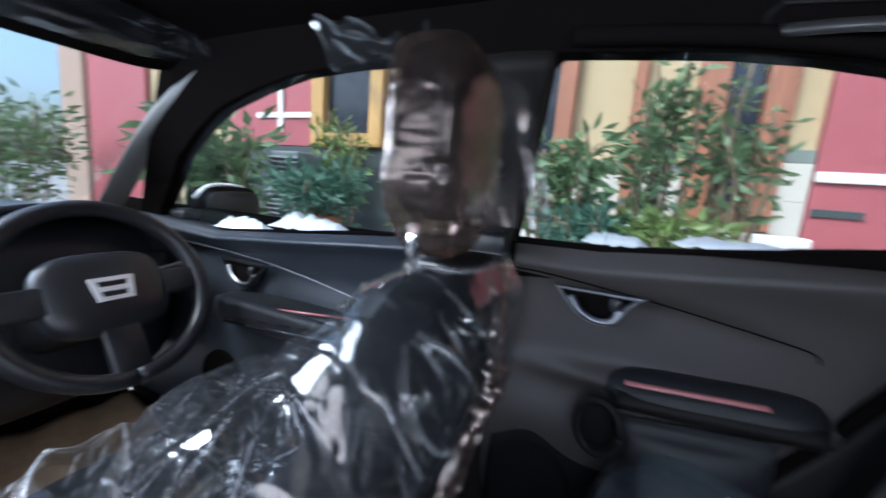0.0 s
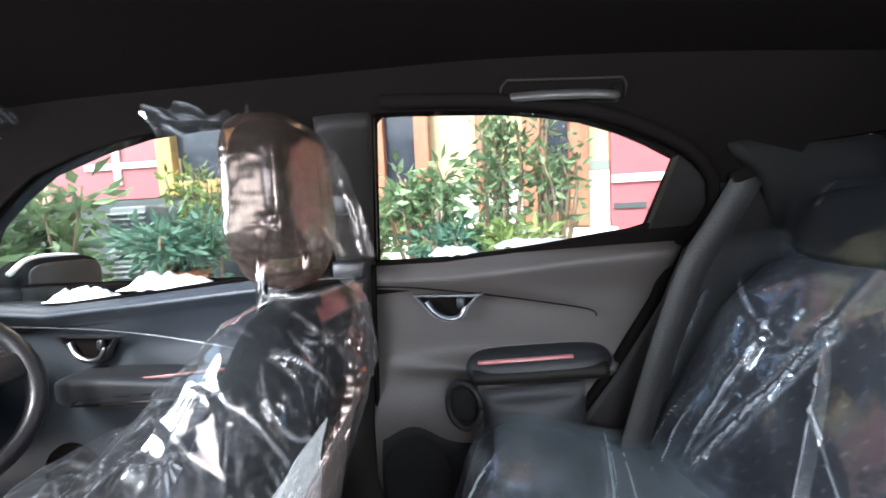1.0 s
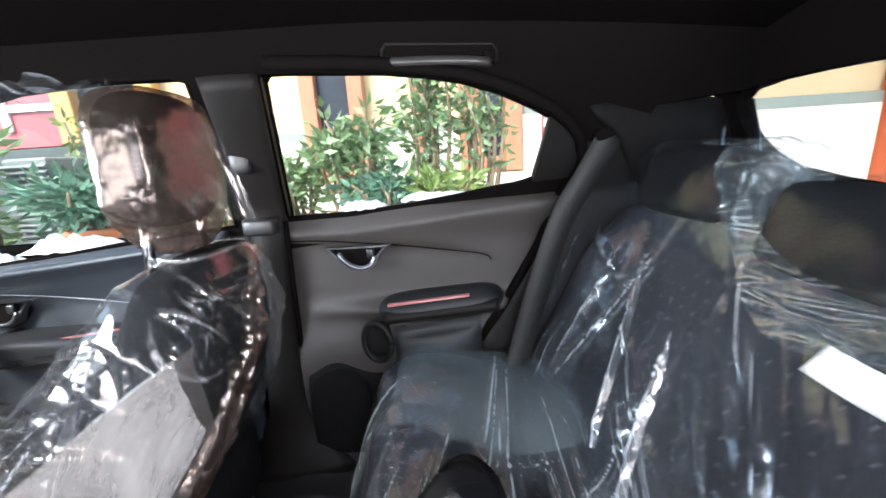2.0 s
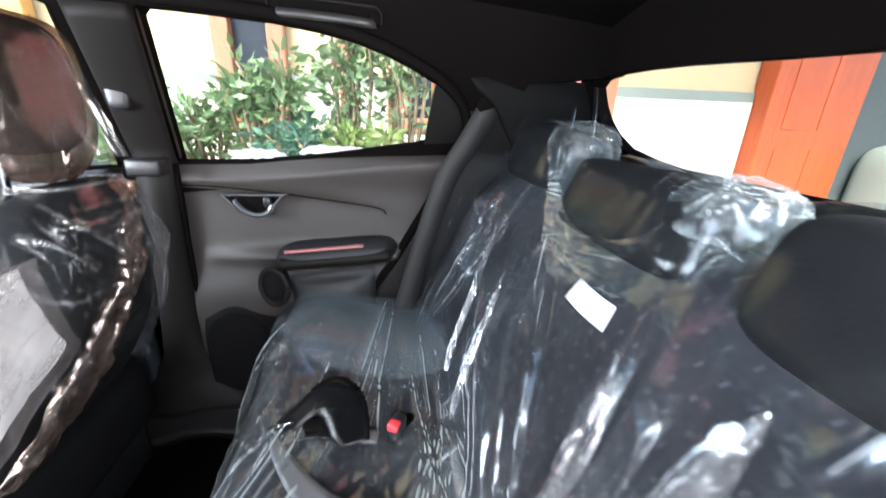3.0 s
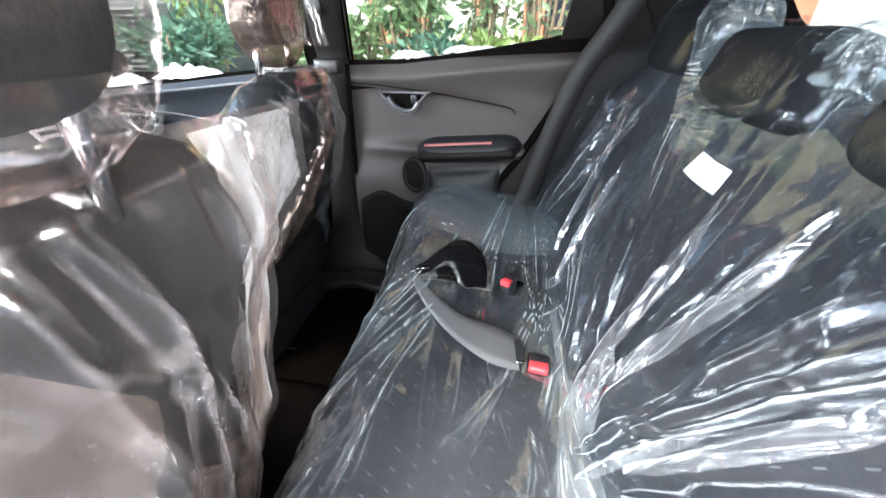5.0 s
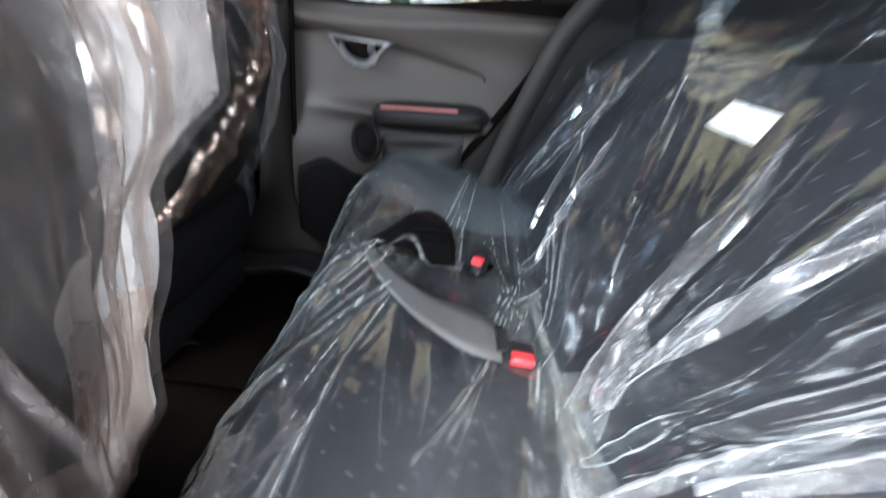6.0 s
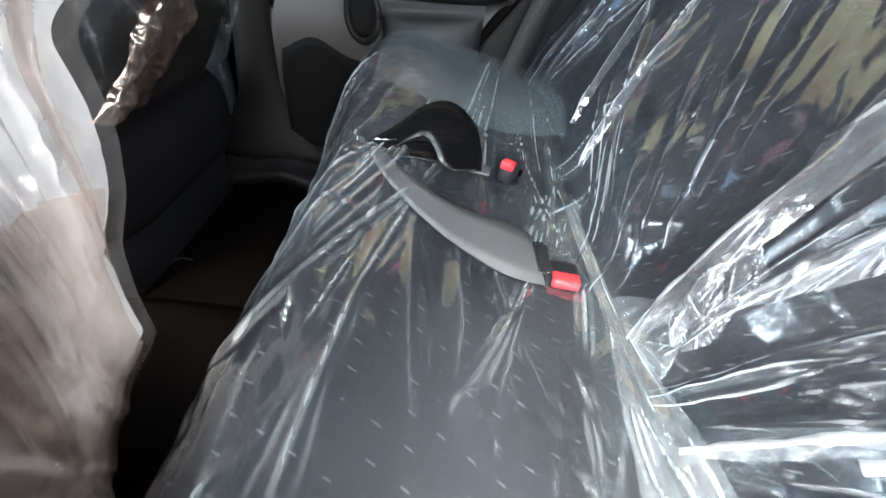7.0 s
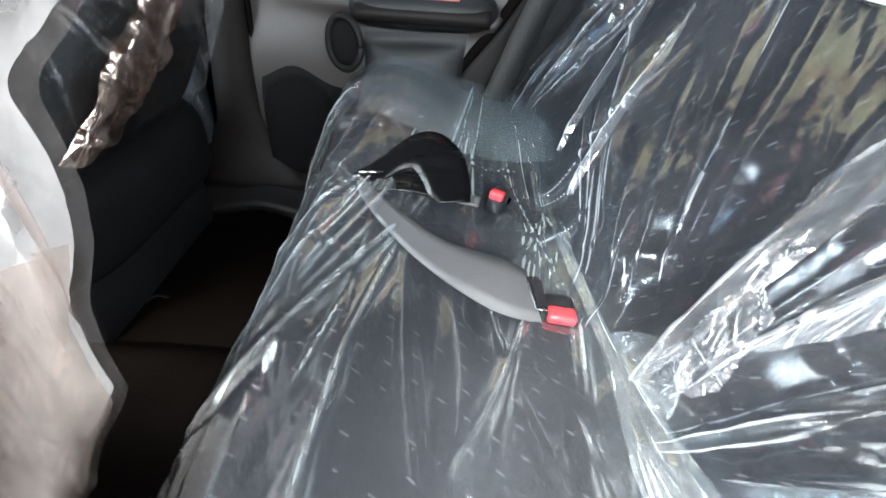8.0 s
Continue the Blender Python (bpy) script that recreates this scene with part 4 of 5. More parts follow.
part("flap", sheet(lambda u, v: Vector((0.10 - 0.085 * u, 0.31 + 0.03 * math.sin(3 * u + 2 * v) - 0.02 * v, 1.205 + 0.008 * u - 0.13 * v * (1 - 0.85 * u) + 0.012 * noise.noise((u * 6, v * 6, 0)))), 40, 30), M_CLEARBAG, cov, "loose flap of film")
part("side_flap", draped(lambda u, v: Vector((0.118 + (0.05 + 0.058 * v ** 0.6) * u, 0.40 - 0.05 * u, 1.208 - 0.175 * v - 0.03 * u * (1 - v))), 60, 80, lambda P: line_creases(P, 71, 40, (1, 0, 0.3), 0.3, (0.006, 0.02), (0.004, 0.010), (0.05, 0.2)), (0, -1, 0)), M_CLEARBAG, cov, "loose side of the bag")
cov = thing("headrest_cover", "crumpled plastic bag over the passenger headrest", "plastic cover", (0.345, -0.265, 1.0), "headrest covers")
part("hem", draped(lambda u, v: Vector((0.345 + 0.042 * math.cos(2 * math.pi * u), -0.265 + 0.078 * math.sin(2 * math.pi * u), 1.035 - 0.025 * v)), 120, 20, lambda P: line_creases(P, 101, 40, (0.5, 1, 0), 0.6, (0.004, 0.012), (0.001, 0.004), (0.02, 0.06)), (1, 0, 0)), M_CLEARBAG, cov, "clear hem of the bag")
part("bag", head_bag(0.345, -0.265, 1.098, 0.048, 0.084, 0.088, 9.0, 0.012, 0.25), M_HOOD, cov)


def passenger_bag(u, v):
    """Big loose sheet hanging behind the passenger seat, its free side past the seat's edge."""
    z = (0.978 + 0.045 * (1 - u)) * (1 - v) + 0.44 * v
    right = sum(lerp_table(((0.44, -0.15), (0.458, -0.06), (0.478, 0.020), (0.55, 0.018), (0.61, 0.022), (0.655, 0.050), (0.70, 0.060), (0.775, 0.054), (0.80, 0.08), (0.845, 0.182), (0.88, 0.155), (0.916, 0.136), (0.97, 0.105)), z + k) for k in (-0.008, -0.004, 0, 0.004, 0.008)) / 5
    y = -0.53 + (right + 0.53) * u
    tt = (z - 0.47) / 0.525
    seat = 0.135 + 0.16 * tt + lerp_table(((0, 0.078), (0.4, 0.075), (0.8, 0.062), (0.95, 0.05), (1, 0.03)), max(0, tt)) + 0.022 - 0.03 * max(0.0, (tt - 0.8) / 0.2)
    edge = 0.18 + 0.125 * (z - 0.48) + 0.03 * max(0.0, (z - 0.84) / 0.11)
    k = min(1.0, max(0.0, (y + 0.16) / max(0.05, right + 0.16)))
    x = seat + (edge - seat) * (1 - (1 - k) ** 1.6)
    return Vector((x, y, z))


SHEET_REF = np.array([[passenger_bag(i / 24, j / 24) for i in range(25)] for j in range(25)])


def sheet_folds(P):
    y, z = P[..., 1], P[..., 2]
    a, r = np.arctan2(y + 0.16, 1.06 - z), np.hypot(y + 0.16, 1.06 - z)
    d = fan_creases(a, r, 5, 9, -0.9, 0.9, (0.08, 0.22), (0.008, 0.020), 0.10, 0.62)
    d += line_creases(P, 6, 26, (0, 1, 0.12), 0.07, (0.010, 0.035), (0.008, 0.022), (0.25, 0.6), SHEET_REF)
    d += line_creases(P, 8, 16, (0, 1, 0.4), 0.3, (0.006, 0.016), (0.002, 0.005), (0.06, 0.22), SHEET_REF)
    free = 1 - (0.14 - np.abs(z - 0.80) * 0.45 - y) / 0.55
    return np.minimum(d, 0.055) * np.clip((1 - free) / 0.30, 0.12, 1) * np.clip((0.975 - 0.14 * y - z) / 0.07, 0.1, 1)


cov = thing("seat_cover", "loose milky plastic sheet behind the passenger seat", "plastic cover", (0.24, -0.25, 0.44), "front seat covers")
part("back_sheet", draped(passenger_bag, 220, 190, sheet_folds, (1, 0, 0.15), True), M_SHEET, cov)


# extra milky layer, added to paint warm backlight on the sheet's foot
def lower_light_layer(u, v):
    y = -0.53 + 0.62 * u
    top = 0.978 + 0.045 * (1 - u)
    z0 = lerp_table(((-0.53, 0.97), (-0.31, 0.96), (-0.275, 0.86), (-0.245, 0.76), (-0.162, 0.697), (-0.049, 0.729), (0.02, 0.70), (0.1, 0.66)), y)
    v0 = (top - z0) / (top - 0.44)
    return passenger_bag(0.97 * u, v0 + (1 - v0) * v) + Vector((-0.007, 0, 0))


part("lower_light_layer", draped(lower_light_layer, 160, 90, sheet_folds, (1, 0, 0.15), True), M_LOWER, cov, "added milky layer painting warm light on the sheet")


def free_flap(u, v):
    return passenger_bag(0.665 + 0.335 * u + 0.03 * noise.noise((v * 4, 0, 2.0)) * (1 - u), 0.02 + 0.96 * v) + Vector((-0.014, 0, 0))


part("free_flap", draped(free_flap, 110, 170, lambda P: sheet_folds(P) - line_creases(P, 3, 90, (0, 0.7, 0.7), 0.5, (0.006, 0.02), (0.001, 0.005), (0.03, 0.12)), (1, 0, 0.15), True), M_FROST, cov, "milky double edge of the sheet")


def front_sheet(u, v):
    y = -0.50 + 0.47 * u
    z = 0.99 - 0.44 * v
    return Vector((0.135 + 0.16 * (z - 0.47) / 0.525 - 0.085 + 0.03 * (ridge((y * 5, z * 3, 9.0), 2) - 0.5) - 0.02 * v, y, z))


part("front_sheet", sheet(front_sheet, 80, 60), M_CLEARBAG, cov, "clear film over the seat's front")

# ---- rear bench ----
TILT = radians(20)


def bench_top(x, y):
    return 0.582 + 0.075 / (1 + math.exp(-(y - 0.42) / 0.05)) + 0.03 * math.exp(-((x - 0.40) / 0.09) ** 2) - 0.02 * max(0.0, (x - 0.5) / 0.2)


def cushion_shape(u, v):
    """Cushion skin: v runs from under the nose, over the top, into the crease."""
    y = -0.50 + 1.145 * u
    side = 1 - max(0.0, (abs(2 * u - 1) - 0.9) / 0.1) ** 2.5
    if v < 0.3:
        a = v / 0.3
        x = 0.315 - 0.035 * math.sin(math.pi * min(1, a * 0.9 + 0.1))
        z = 0.36 + (bench_top(0.315, y) - 0.02 - 0.36) * a
    else:
        a = (v - 0.3) / 0.7
        x = 0.315 + 0.42 * a
        z = bench_top(x, y) - 0.02 * math.exp(-a / 0.04)
    # nose turns back at the outer ends
    end = max(0.0, (abs(2 * u - 1) - 0.80) / 0.20)
    x = x + (0.10 if u < 0.5 else 0.035) * end ** 2.2 * (1 - min(1.0, max(0.0, (v - 0.3) / 0.7)))
    return Vector((x, y, 0.36 + (z - 0.36) * (0.75 + 0.25 * side)))


bench = thing("rear_bench", "dark patterned cloth rear bench seat under clear plastic", "car seat", (0.60, 0.0, 0.30))
c = part("cushion", sheet(cushion_shape, 80, 60, (0.0, 0.0, -0.06)), M_FABRIC, bench, "dark cloth cushion")
set_uv(c, lambda q: (q.y, q.x * 1.0 + max(0.0, 0.6 - q.z) * 0.3))
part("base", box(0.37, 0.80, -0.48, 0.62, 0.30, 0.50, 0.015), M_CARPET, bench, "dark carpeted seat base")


def back_front(y, z):
    return 0.735 + (z - 0.716) * 0.363 - 0.056 / (1 + math.exp(-(abs(y - 0.06) - 0.455) / 0.022)) / (1 + math.exp((z - 0.965) / 0.022)) + 0.03 * max(0, (z - 1.0)) * 4 - 0.012 * math.exp(-((z - 0.70) / 0.10) ** 2) * (1 - math.exp(-((y - 0.06) / 0.05) ** 2))


def back_skin(u, v):
    y, z = -0.50 + 1.12 * u, 0.50 + 0.485 * min(1.0, v / 0.85)
    x = back_front(y, z)
    if v > 0.85:
        a = (v - 0.85) / 0.15
        x, z = x + 0.11 * a, z + 0.012 * math.sin(math.pi * a) - 0.01 * a
    z -= 0.05 * max(0.0, (abs(2 * u - 1) - 0.86) / 0.14) ** 2 * v
    return Vector((x, y, z))


b = part("backrest", sheet(back_skin, 80, 60, (0.05, 0.0, -0.02)), M_FABRIC, bench, "dark cloth backrest")
set_uv(b, lambda q: (q.y, q.z * 1.06))
HEADS = ((0.440, 1.030, 0.118, 0.055, 0.45), (0.155, 0.996, 0.118, 0.050, 0.34), (-0.140, 0.992, 0.125, 0.054, 0.42))
for cy, hz, hw, hh, ee in HEADS:
    part("headrest", rounded(0.868 + (hz - 1.035) * 0.3, cy, hz, 0.045, hw, hh, ee, 36, 20, Matrix.Rotation(TILT, 3, "Y")), M_SEATSIDE, bench, "low dark headrest")

FOLD_Y, FOLD_Z = -0.035, 0.47
FAN0, FAN1 = radians(-82), radians(82)


def film_top(y):
    return lerp_table(((-0.52, 0.965), (-0.27, 0.96), (-0.02, 0.965), (0.015, 0.975), (0.05, 0.96), (0.26, 0.965), (0.295, 1.03), (0.33, 1.02), (0.56, 1.02), (0.60, 1.03), (0.64, 1.03)), y)


def fan_reach(a):
    """How far the sheet goes from the point where its folds meet."""
    r = 0.90
    while r > 0.1:
        y, z = FOLD_Y + r * math.sin(a), FOLD_Z + r * math.cos(a)
        if -0.52 <= y <= 0.64 and z <= film_top(y):
            break
        r -= 0.002
    return r


REACH = [fan_reach(FAN0 + (FAN1 - FAN0) * i / 620) for i in range(621)]


def back_film(u, v):
    """Clear sheet over the backrest, laid out along the folds that fan from the crease."""
    a = FAN0 + (FAN1 - FAN0) * u
    r0 = 0.065 / math.cos(a)
    r = r0 + (max(REACH[round(u * 620)], r0 + 0.004) - r0) * v
    y, z = FOLD_Y + r * math.sin(a), FOLD_Z + r * math.cos(a)
    return Vector((back_front(y, z) - 0.006, y, z))


def back_folds(P):
    y, z = P[..., 1], P[..., 2]
    a, r = np.arctan2(y - FOLD_Y, z - FOLD_Z), np.hypot(y - FOLD_Y, z - FOLD_Z)
    calm = 1 - 0.7 * np.exp(-((y - 0.11) / 0.13) ** 2) * np.clip((z - 0.70) / 0.1, 0, 1)
    d = fan_creases(a, r, 21, 15, -1.35, -0.15, (0.06, 0.24), (0.018, 0.042), 0.05, 0.62)
    d += fan_creases(a, r, 22, 10, -0.3, 1.0, (0.05, 0.15), (0.008, 0.024), 0.05, 0.62)
    d += fan_creases(a, r, 23, 16, -1.35, 0.3, (0.010, 0.03), (0.003, 0.008), 0.05, 0.60)
    d += fan_creases(a, r, 24, 16, 0.25, 1.2, (0.016, 0.05), (0.004, 0.012), 0.10, 0.75)
    d += line_creases(P, 25, 40, (0, 0.8, -0.5), 0.5, (0.006, 0.02), (0.001, 0.004), (0.03, 0.14))
    d += line_creases(P, 26, 60, (0.2, 0.6, 0.7), 0.7, (0.012, 0.035), (0.003, 0.009), (0.03, 0.10)) * np.clip((0.30 - y) / 0.3, 0, 1)
    d += line_creases(P, 27, 24, (0, 1, 0.12), 0.10, (0.005, 0.010), (0.002, 0.006), (0.08, 0.32)) * np.clip((y - 0.12) / 0.1, 0, 1)
    return d * calm + 0.045 * np.exp(-((z - 0.535) / 0.04) ** 2)


cov = thing("bench_cover", "wrinkled clear plastic sheet over the rear bench", "plastic cover", (0.62, 0.0, 0.50))
part("back_film", draped(back_film, 620, 130, back_folds, (-1, 0, 0.3)), M_CLEAR, cov)


def cushion_film(u, v):
    p = cushion_shape(u, 0.10 + 0.90 * v)
    p.y = -0.52 + 1.175 * u
    return p


def cushion_folds(P):
    x, y = P[..., 0], P[..., 1]
    a, r = np.arctan2(0.62 - x, 0.95 - y), np.hypot(0.62 - x, 0.95 - y)
    d = 0.004 + fan_creases(a, r, 31, 30, -0.25, 0.75, (0.010, 0.035), (0.006, 0.016), 0.3, 1.45)
    d += fan_creases(a, r, 32, 70, -0.25, 0.75, (0.006, 0.012), (0.002, 0.006), 0.3, 1.45)
    a, r = np.arctan2(y - 0.40, 0.74 - x), np.hypot(0.74 - x, y - 0.40)
    d += fan_creases(a, r, 35, 12, -1.3, 0.3, (0.02, 0.06), (0.003, 0.008), 0.08, 0.50)
    d += line_creases(P, 33, 30, (1, 0.2, 0), 0.2, (0.006, 0.02), (0.002, 0.005), (0.05, 0.22))
    d += line_creases(P, 34, 70, (1, 0.5, 0), 0.5, (0.005, 0.015), (0.001, 0.003), (0.03, 0.10))
    d = np.maximum(d, line_creases(P, 36, 60, (1, -0.27, 0), 0.10, (0.003, 0.010), (0.003, 0.009), (0.10, 0.32)))
    calm = 1 - 0.6 * np.exp(-(((x - 0.48) / 0.10) ** 2 + ((y - 0.50) / 0.09) ** 2)) - 0.75 * np.exp(-(((x - 0.52) / 0.09) ** 2 + ((y - 0.19) / 0.08) ** 2) ** 2)
    return np.minimum(d * calm, 0.022) + 0.05 * np.maximum(0.0, (x - 0.66) / 0.08) ** 2


part("cushion_film", draped(cushion_film, 320, 200, cushion_folds, (-0.3, 0, 1)), M_CUSHION, cov)


def crease_bunch(u, v):
    """Slack film gathered in the crease between cushion and backrest."""
    y = -0.50 + 0.72 * u
    a = math.pi * (0.05 + 0.9 * v)
    w = 0.006 + 0.018 * math.exp(-((y + 0.14) / 0.11) ** 2)
    rr = 1 + 0.35 * noise.noise((y * 9, v * 2.2, 1.0)) + 0.3 * ridge((y * 14, v * 5, 3.0), 3)
    return Vector((0.662 - 0.9 * w * math.cos(a) * rr, y + 0.02 * noise.noise((v * 4, y * 6, 0)), 0.583 + w * math.sin(a) * rr + 0.2 * w * math.cos(a + math.pi)))


part("crease_film", sheet(crease_bunch, 160, 40), M_BUNCH, cov, "bunched milky film in the crease")


def pleat(y0, z0, y1, z1, w0, w1, seed):
    """A doubled fold of the sheet standing off the backrest, from one point on it to another."""
    along = Vector((y1 - y0, z1 - z0)).normalized()

    def f(u, v):
        w = (w0 + (w1 - w0) * v) * min(1.0, 0.25 + 5 * v, 0.15 + 4 * (1 - v)) * (1 + 0.25 * noise.noise((v * 5, seed, 0)))
        k = 2 * u - 1
        bow = 0.006 * math.sin(math.pi * v) * noise.noise((seed, 0.5, 0))
        y, z = y0 + (y1 - y0) * v + along.y * (k * w + bow), z0 + (z1 - z0) * v - along.x * (k * w + bow)
        stand = 0.010 * max(0.0, 1 - abs(k - 0.3) / (0.7 if k > 0.3 else 1.3)) * math.sin(math.pi * min(1, 0.1 + v)) ** 0.5
        return Vector((back_front(y, z) - 0.034 - stand, y, z))

    return draped(f, 24, 130, lambda P: line_creases(P, seed, 22, (0, along.y, -along.x), 0.30, (0.003, 0.009), (0.001, 0.004), (0.02, 0.09)), (-1, 0, 0.3))


for k, row in enumerate(((-0.020, 0.61, 0.025, 0.90, 0.011, 0.020), (-0.048, 0.70, -0.088, 0.94, 0.010, 0.016), (-0.050, 0.645, -0.012, 0.728, 0.018, 0.022),
                         (-0.115, 0.615, -0.165, 0.80, 0.004, 0.007), (-0.150, 0.70, -0.215, 0.90, 0.006, 0.014), (-0.170, 0.67, -0.290, 0.86, 0.008, 0.014),
                         (0.235, 0.64, 0.300, 0.86, 0.005, 0.007), (0.330, 0.66, 0.420, 0.92, 0.005, 0.008))):
    part("pleat", pleat(*row, 300 + k), M_PLEAT, cov, "whitish doubled fold of film")
for (cy, hz, hw, hh, ee), sd in zip(HEADS, (3, 5, 7)):
    part("headrest_film", head_bag(0.866 + (hz - 1.035) * 0.3, cy, hz - 0.004, 0.053, hw + 0.014, hh + 0.010, sd, 0.025, 0.3, Matrix.Rotation(TILT, 3, "Y")), M_HEADCLEAR, cov, "crumpled clear film over a headrest")
for kx, ky, kz, kr, sd in ((0.862, 0.315, 1.052, 0.034, 1), (0.862, 0.050, 1.014, 0.032, 4)):
    part("film_knot", head_bag(kx, ky, kz, kr * 0.8, kr, kr * 0.75, sd, 0.02), M_KNOT, cov, "gathered knot of film")



def swag(u, v):
    """Film drawn from knot to knot, sagging under the middle headrest."""
    y = 0.305 - 0.245 * u
    z = 1.035 - 0.03 * u - (0.055 + 0.05 * v) * math.sin(math.pi * u) ** 0.8 + 0.012 * (0.5 - v)
    return Vector((back_front(y, z) - 0.028 - 0.006 * v, y, z))


part("swag", draped(swag, 120, 40, lambda P: line_creases(P, 47, 26, (0, 0.25, 1), 0.25, (0.004, 0.014), (0.002, 0.006), (0.05, 0.2)), (-1, 0, 0.3)), M_CUSHION, cov, "pale film drawn between two knots")
part("folded_edge", draped(lambda u, v: Vector((0.672 + 0.03 * v, 0.045 - 0.075 * u - 0.02 * v, 0.588 + 0.055 * v * math.sin(math.pi * (0.1 + 0.9 * u)) ** 0.6 * (1 - 0.4 * u))), 40, 30, lambda P: line_creases(P, 44, 16, (0, 1, 0.3), 0.4, (0.006, 0.02), (0.002, 0.006), (0.03, 0.1)), (-1, 0, 0.5)), M_BUNCH, cov, "folded milky edge of film")


def end_film(u, v):
    """Second, looser layer over the far end of the cushion."""
    p = cushion_film(0.80 + 0.20 * u - 0.04 * math.sin(3 * v) * (1 - u), 0.30 + 0.70 * v)
    return p + Vector((-0.002, 0, 0.004 + 0.012 * v))


part("end_film", draped(end_film, 90, 110, lambda P: cushion_folds(P) * 0.25 + 0.006, (-0.3, 0, 1)), M_END, cov, "doubled film at the cushion's end")

# ---- belts, buckles, tag ----
belt = thing("seat_belt", "grey lap belt pulled out through the slit film", "seat belt", (0.48, 0.2, 0.58), "rear belts")


def strap(edge_a, edge_b, steps=8, thick=0.0014):
    """Webbing laid out between two edge curves, with its twist and stand."""
    pa, pb = smooth_path(edge_a, steps), smooth_path(edge_b, steps)
    n = len(pa) - 1
    f = lambda u, v: pa[round(u * n)].lerp(pb[round(u * n)], v)
    return sheet(f, n, 4, (0.0004, 0.0004, -thick))


part("loop", strap([(0.371, 0.262, 0.622), (0.407, 0.284, 0.640), (0.446, 0.313, 0.664), (0.482, 0.320, 0.670), (0.516, 0.299, 0.655), (0.529, 0.262, 0.635), (0.531, 0.228, 0.618)],
                   [(0.404, 0.246, 0.620), (0.422, 0.262, 0.627), (0.438, 0.270, 0.634), (0.452, 0.268, 0.637), (0.464, 0.250, 0.631), (0.473, 0.233, 0.623), (0.488, 0.220, 0.617)]), M_WEBDARK, belt, "black looped webbing")
part("loop_back", strap([(0.404, 0.250, 0.621), (0.44, 0.276, 0.626), (0.478, 0.264, 0.626), (0.50, 0.240, 0.619)], [(0.398, 0.236, 0.6175), (0.44, 0.240, 0.6175), (0.48, 0.232, 0.6175), (0.50, 0.222, 0.617)]), M_WEBDARK, belt, "inner turn of the black webbing")
part("loop_end", strap([(0.484, 0.262, 0.618), (0.510, 0.250, 0.620), (0.546, 0.243, 0.618)], [(0.478, 0.240, 0.6155), (0.505, 0.228, 0.6165), (0.541, 0.222, 0.6155)]), M_WEB, belt, "grey end of the loop")
part("webbing", strap([(0.388, 0.252, 0.622), (0.410, 0.222, 0.622), (0.452, 0.172, 0.622), (0.497, 0.134, 0.622), (0.551, 0.118, 0.620), (0.576, 0.113, 0.614), (0.588, 0.112, 0.606)],
                      [(0.378, 0.250, 0.620), (0.390, 0.212, 0.620), (0.430, 0.148, 0.618), (0.480, 0.092, 0.614), (0.535, 0.054, 0.608), (0.570, 0.048, 0.600), (0.595, 0.051, 0.594)]), M_WEB, belt, "grey satin webbing")
tc, ta, tl = Vector((0.594, 0.083, 0.603)), Vector((-0.10, 0.95, 0.20)).normalized(), Vector((0.95, 0.1, -0.1)).normalized()
part("tongue", tube([tc + ta * sx * 0.020 + tl * sy * 0.006 for sx, sy in ((-1, -1), (1, -1), (1, 1), (-1, 1), (-1, -1))], 0.0018, 6), M_CHROME, belt, "steel tongue frame", False)
part("tongue_base", ribbon([tc - tl * 0.004, tc + tl * 0.008], 0.034, [ta, ta], 0.004), M_BLACK, belt, "black tongue base", False)
part("slide", tube([(0.379, 0.262, 0.626), (0.412, 0.266, 0.628)], 0.0016, 6), M_CHROME, belt, "thin steel bar")
belt = thing("seat_belt", "grey shoulder belt hanging beside the rear pillar", "seat belt", (0.7, 0.58, 0.6), "rear belts")
path = smooth_path([(0.792, 0.588, 1.125), (0.745, 0.585, 1.045), (0.698, 0.582, 0.966), (0.65, 0.582, 0.82), (0.612, 0.584, 0.68), (0.60, 0.585, 0.63)], 6)
part("guide", rounded(0.790, 0.590, 1.128, 0.034, 0.010, 0.012, 0.5, 24, 12, Matrix.Rotation(radians(-20), 3, "Y")), M_RUBBER, belt, "black belt guide")
part("webbing", ribbon(path, 0.05, [(1, 0.10, -0.3)] * len(path)), surface("belt_webbing_grey", (0.014, 0.013, 0.0125), 0.6, scale=260, vary=0.15, bump=0.3), belt)


def buckle(at, yaw, label, lean=0.0, wide=1.0):
    b = thing("belt_buckle", label, "seat belt buckle", at, "belt buckles")
    m = Matrix.Translation(at) @ Euler((0, radians(lean), radians(yaw))).to_matrix().to_4x4()
    bm = box(-0.030, 0.006, -0.018 * wide, 0.018 * wide, -0.022, 0.009, 0.005)
    bmesh.ops.transform(bm, matrix=m, verts=bm.verts)
    part("body", bm, M_BLACK, b, "black plastic body")
    bm = box(-0.033, -0.014, -0.0160 * wide, 0.0160 * wide, -0.002, 0.0108, 0.004)
    bmesh.ops.transform(bm, matrix=m, verts=bm.verts)
    part("button", bm, M_RED, b, "red release button")
    bm = box(0.002, 0.060, -0.012 * wide, 0.012 * wide, -0.020, -0.010, 0.003)
    bmesh.ops.transform(bm, matrix=m @ Matrix.Rotation(radians(14), 4, "Y"), verts=bm.verts)
    part("stalk", bm, M_RUBBER, b, "black flexible stalk")


buckle((0.629, 0.097, 0.576), 84, "black belt buckle with a red release button")
buckle((0.580, 0.267, 0.614), 62, "black belt buckle with a red button, turned aside", 8, 0.62)

tag = thing("paper_tag", "white printed paper tag on the seat back", "tag", (0.79, 0.13, 0.88))
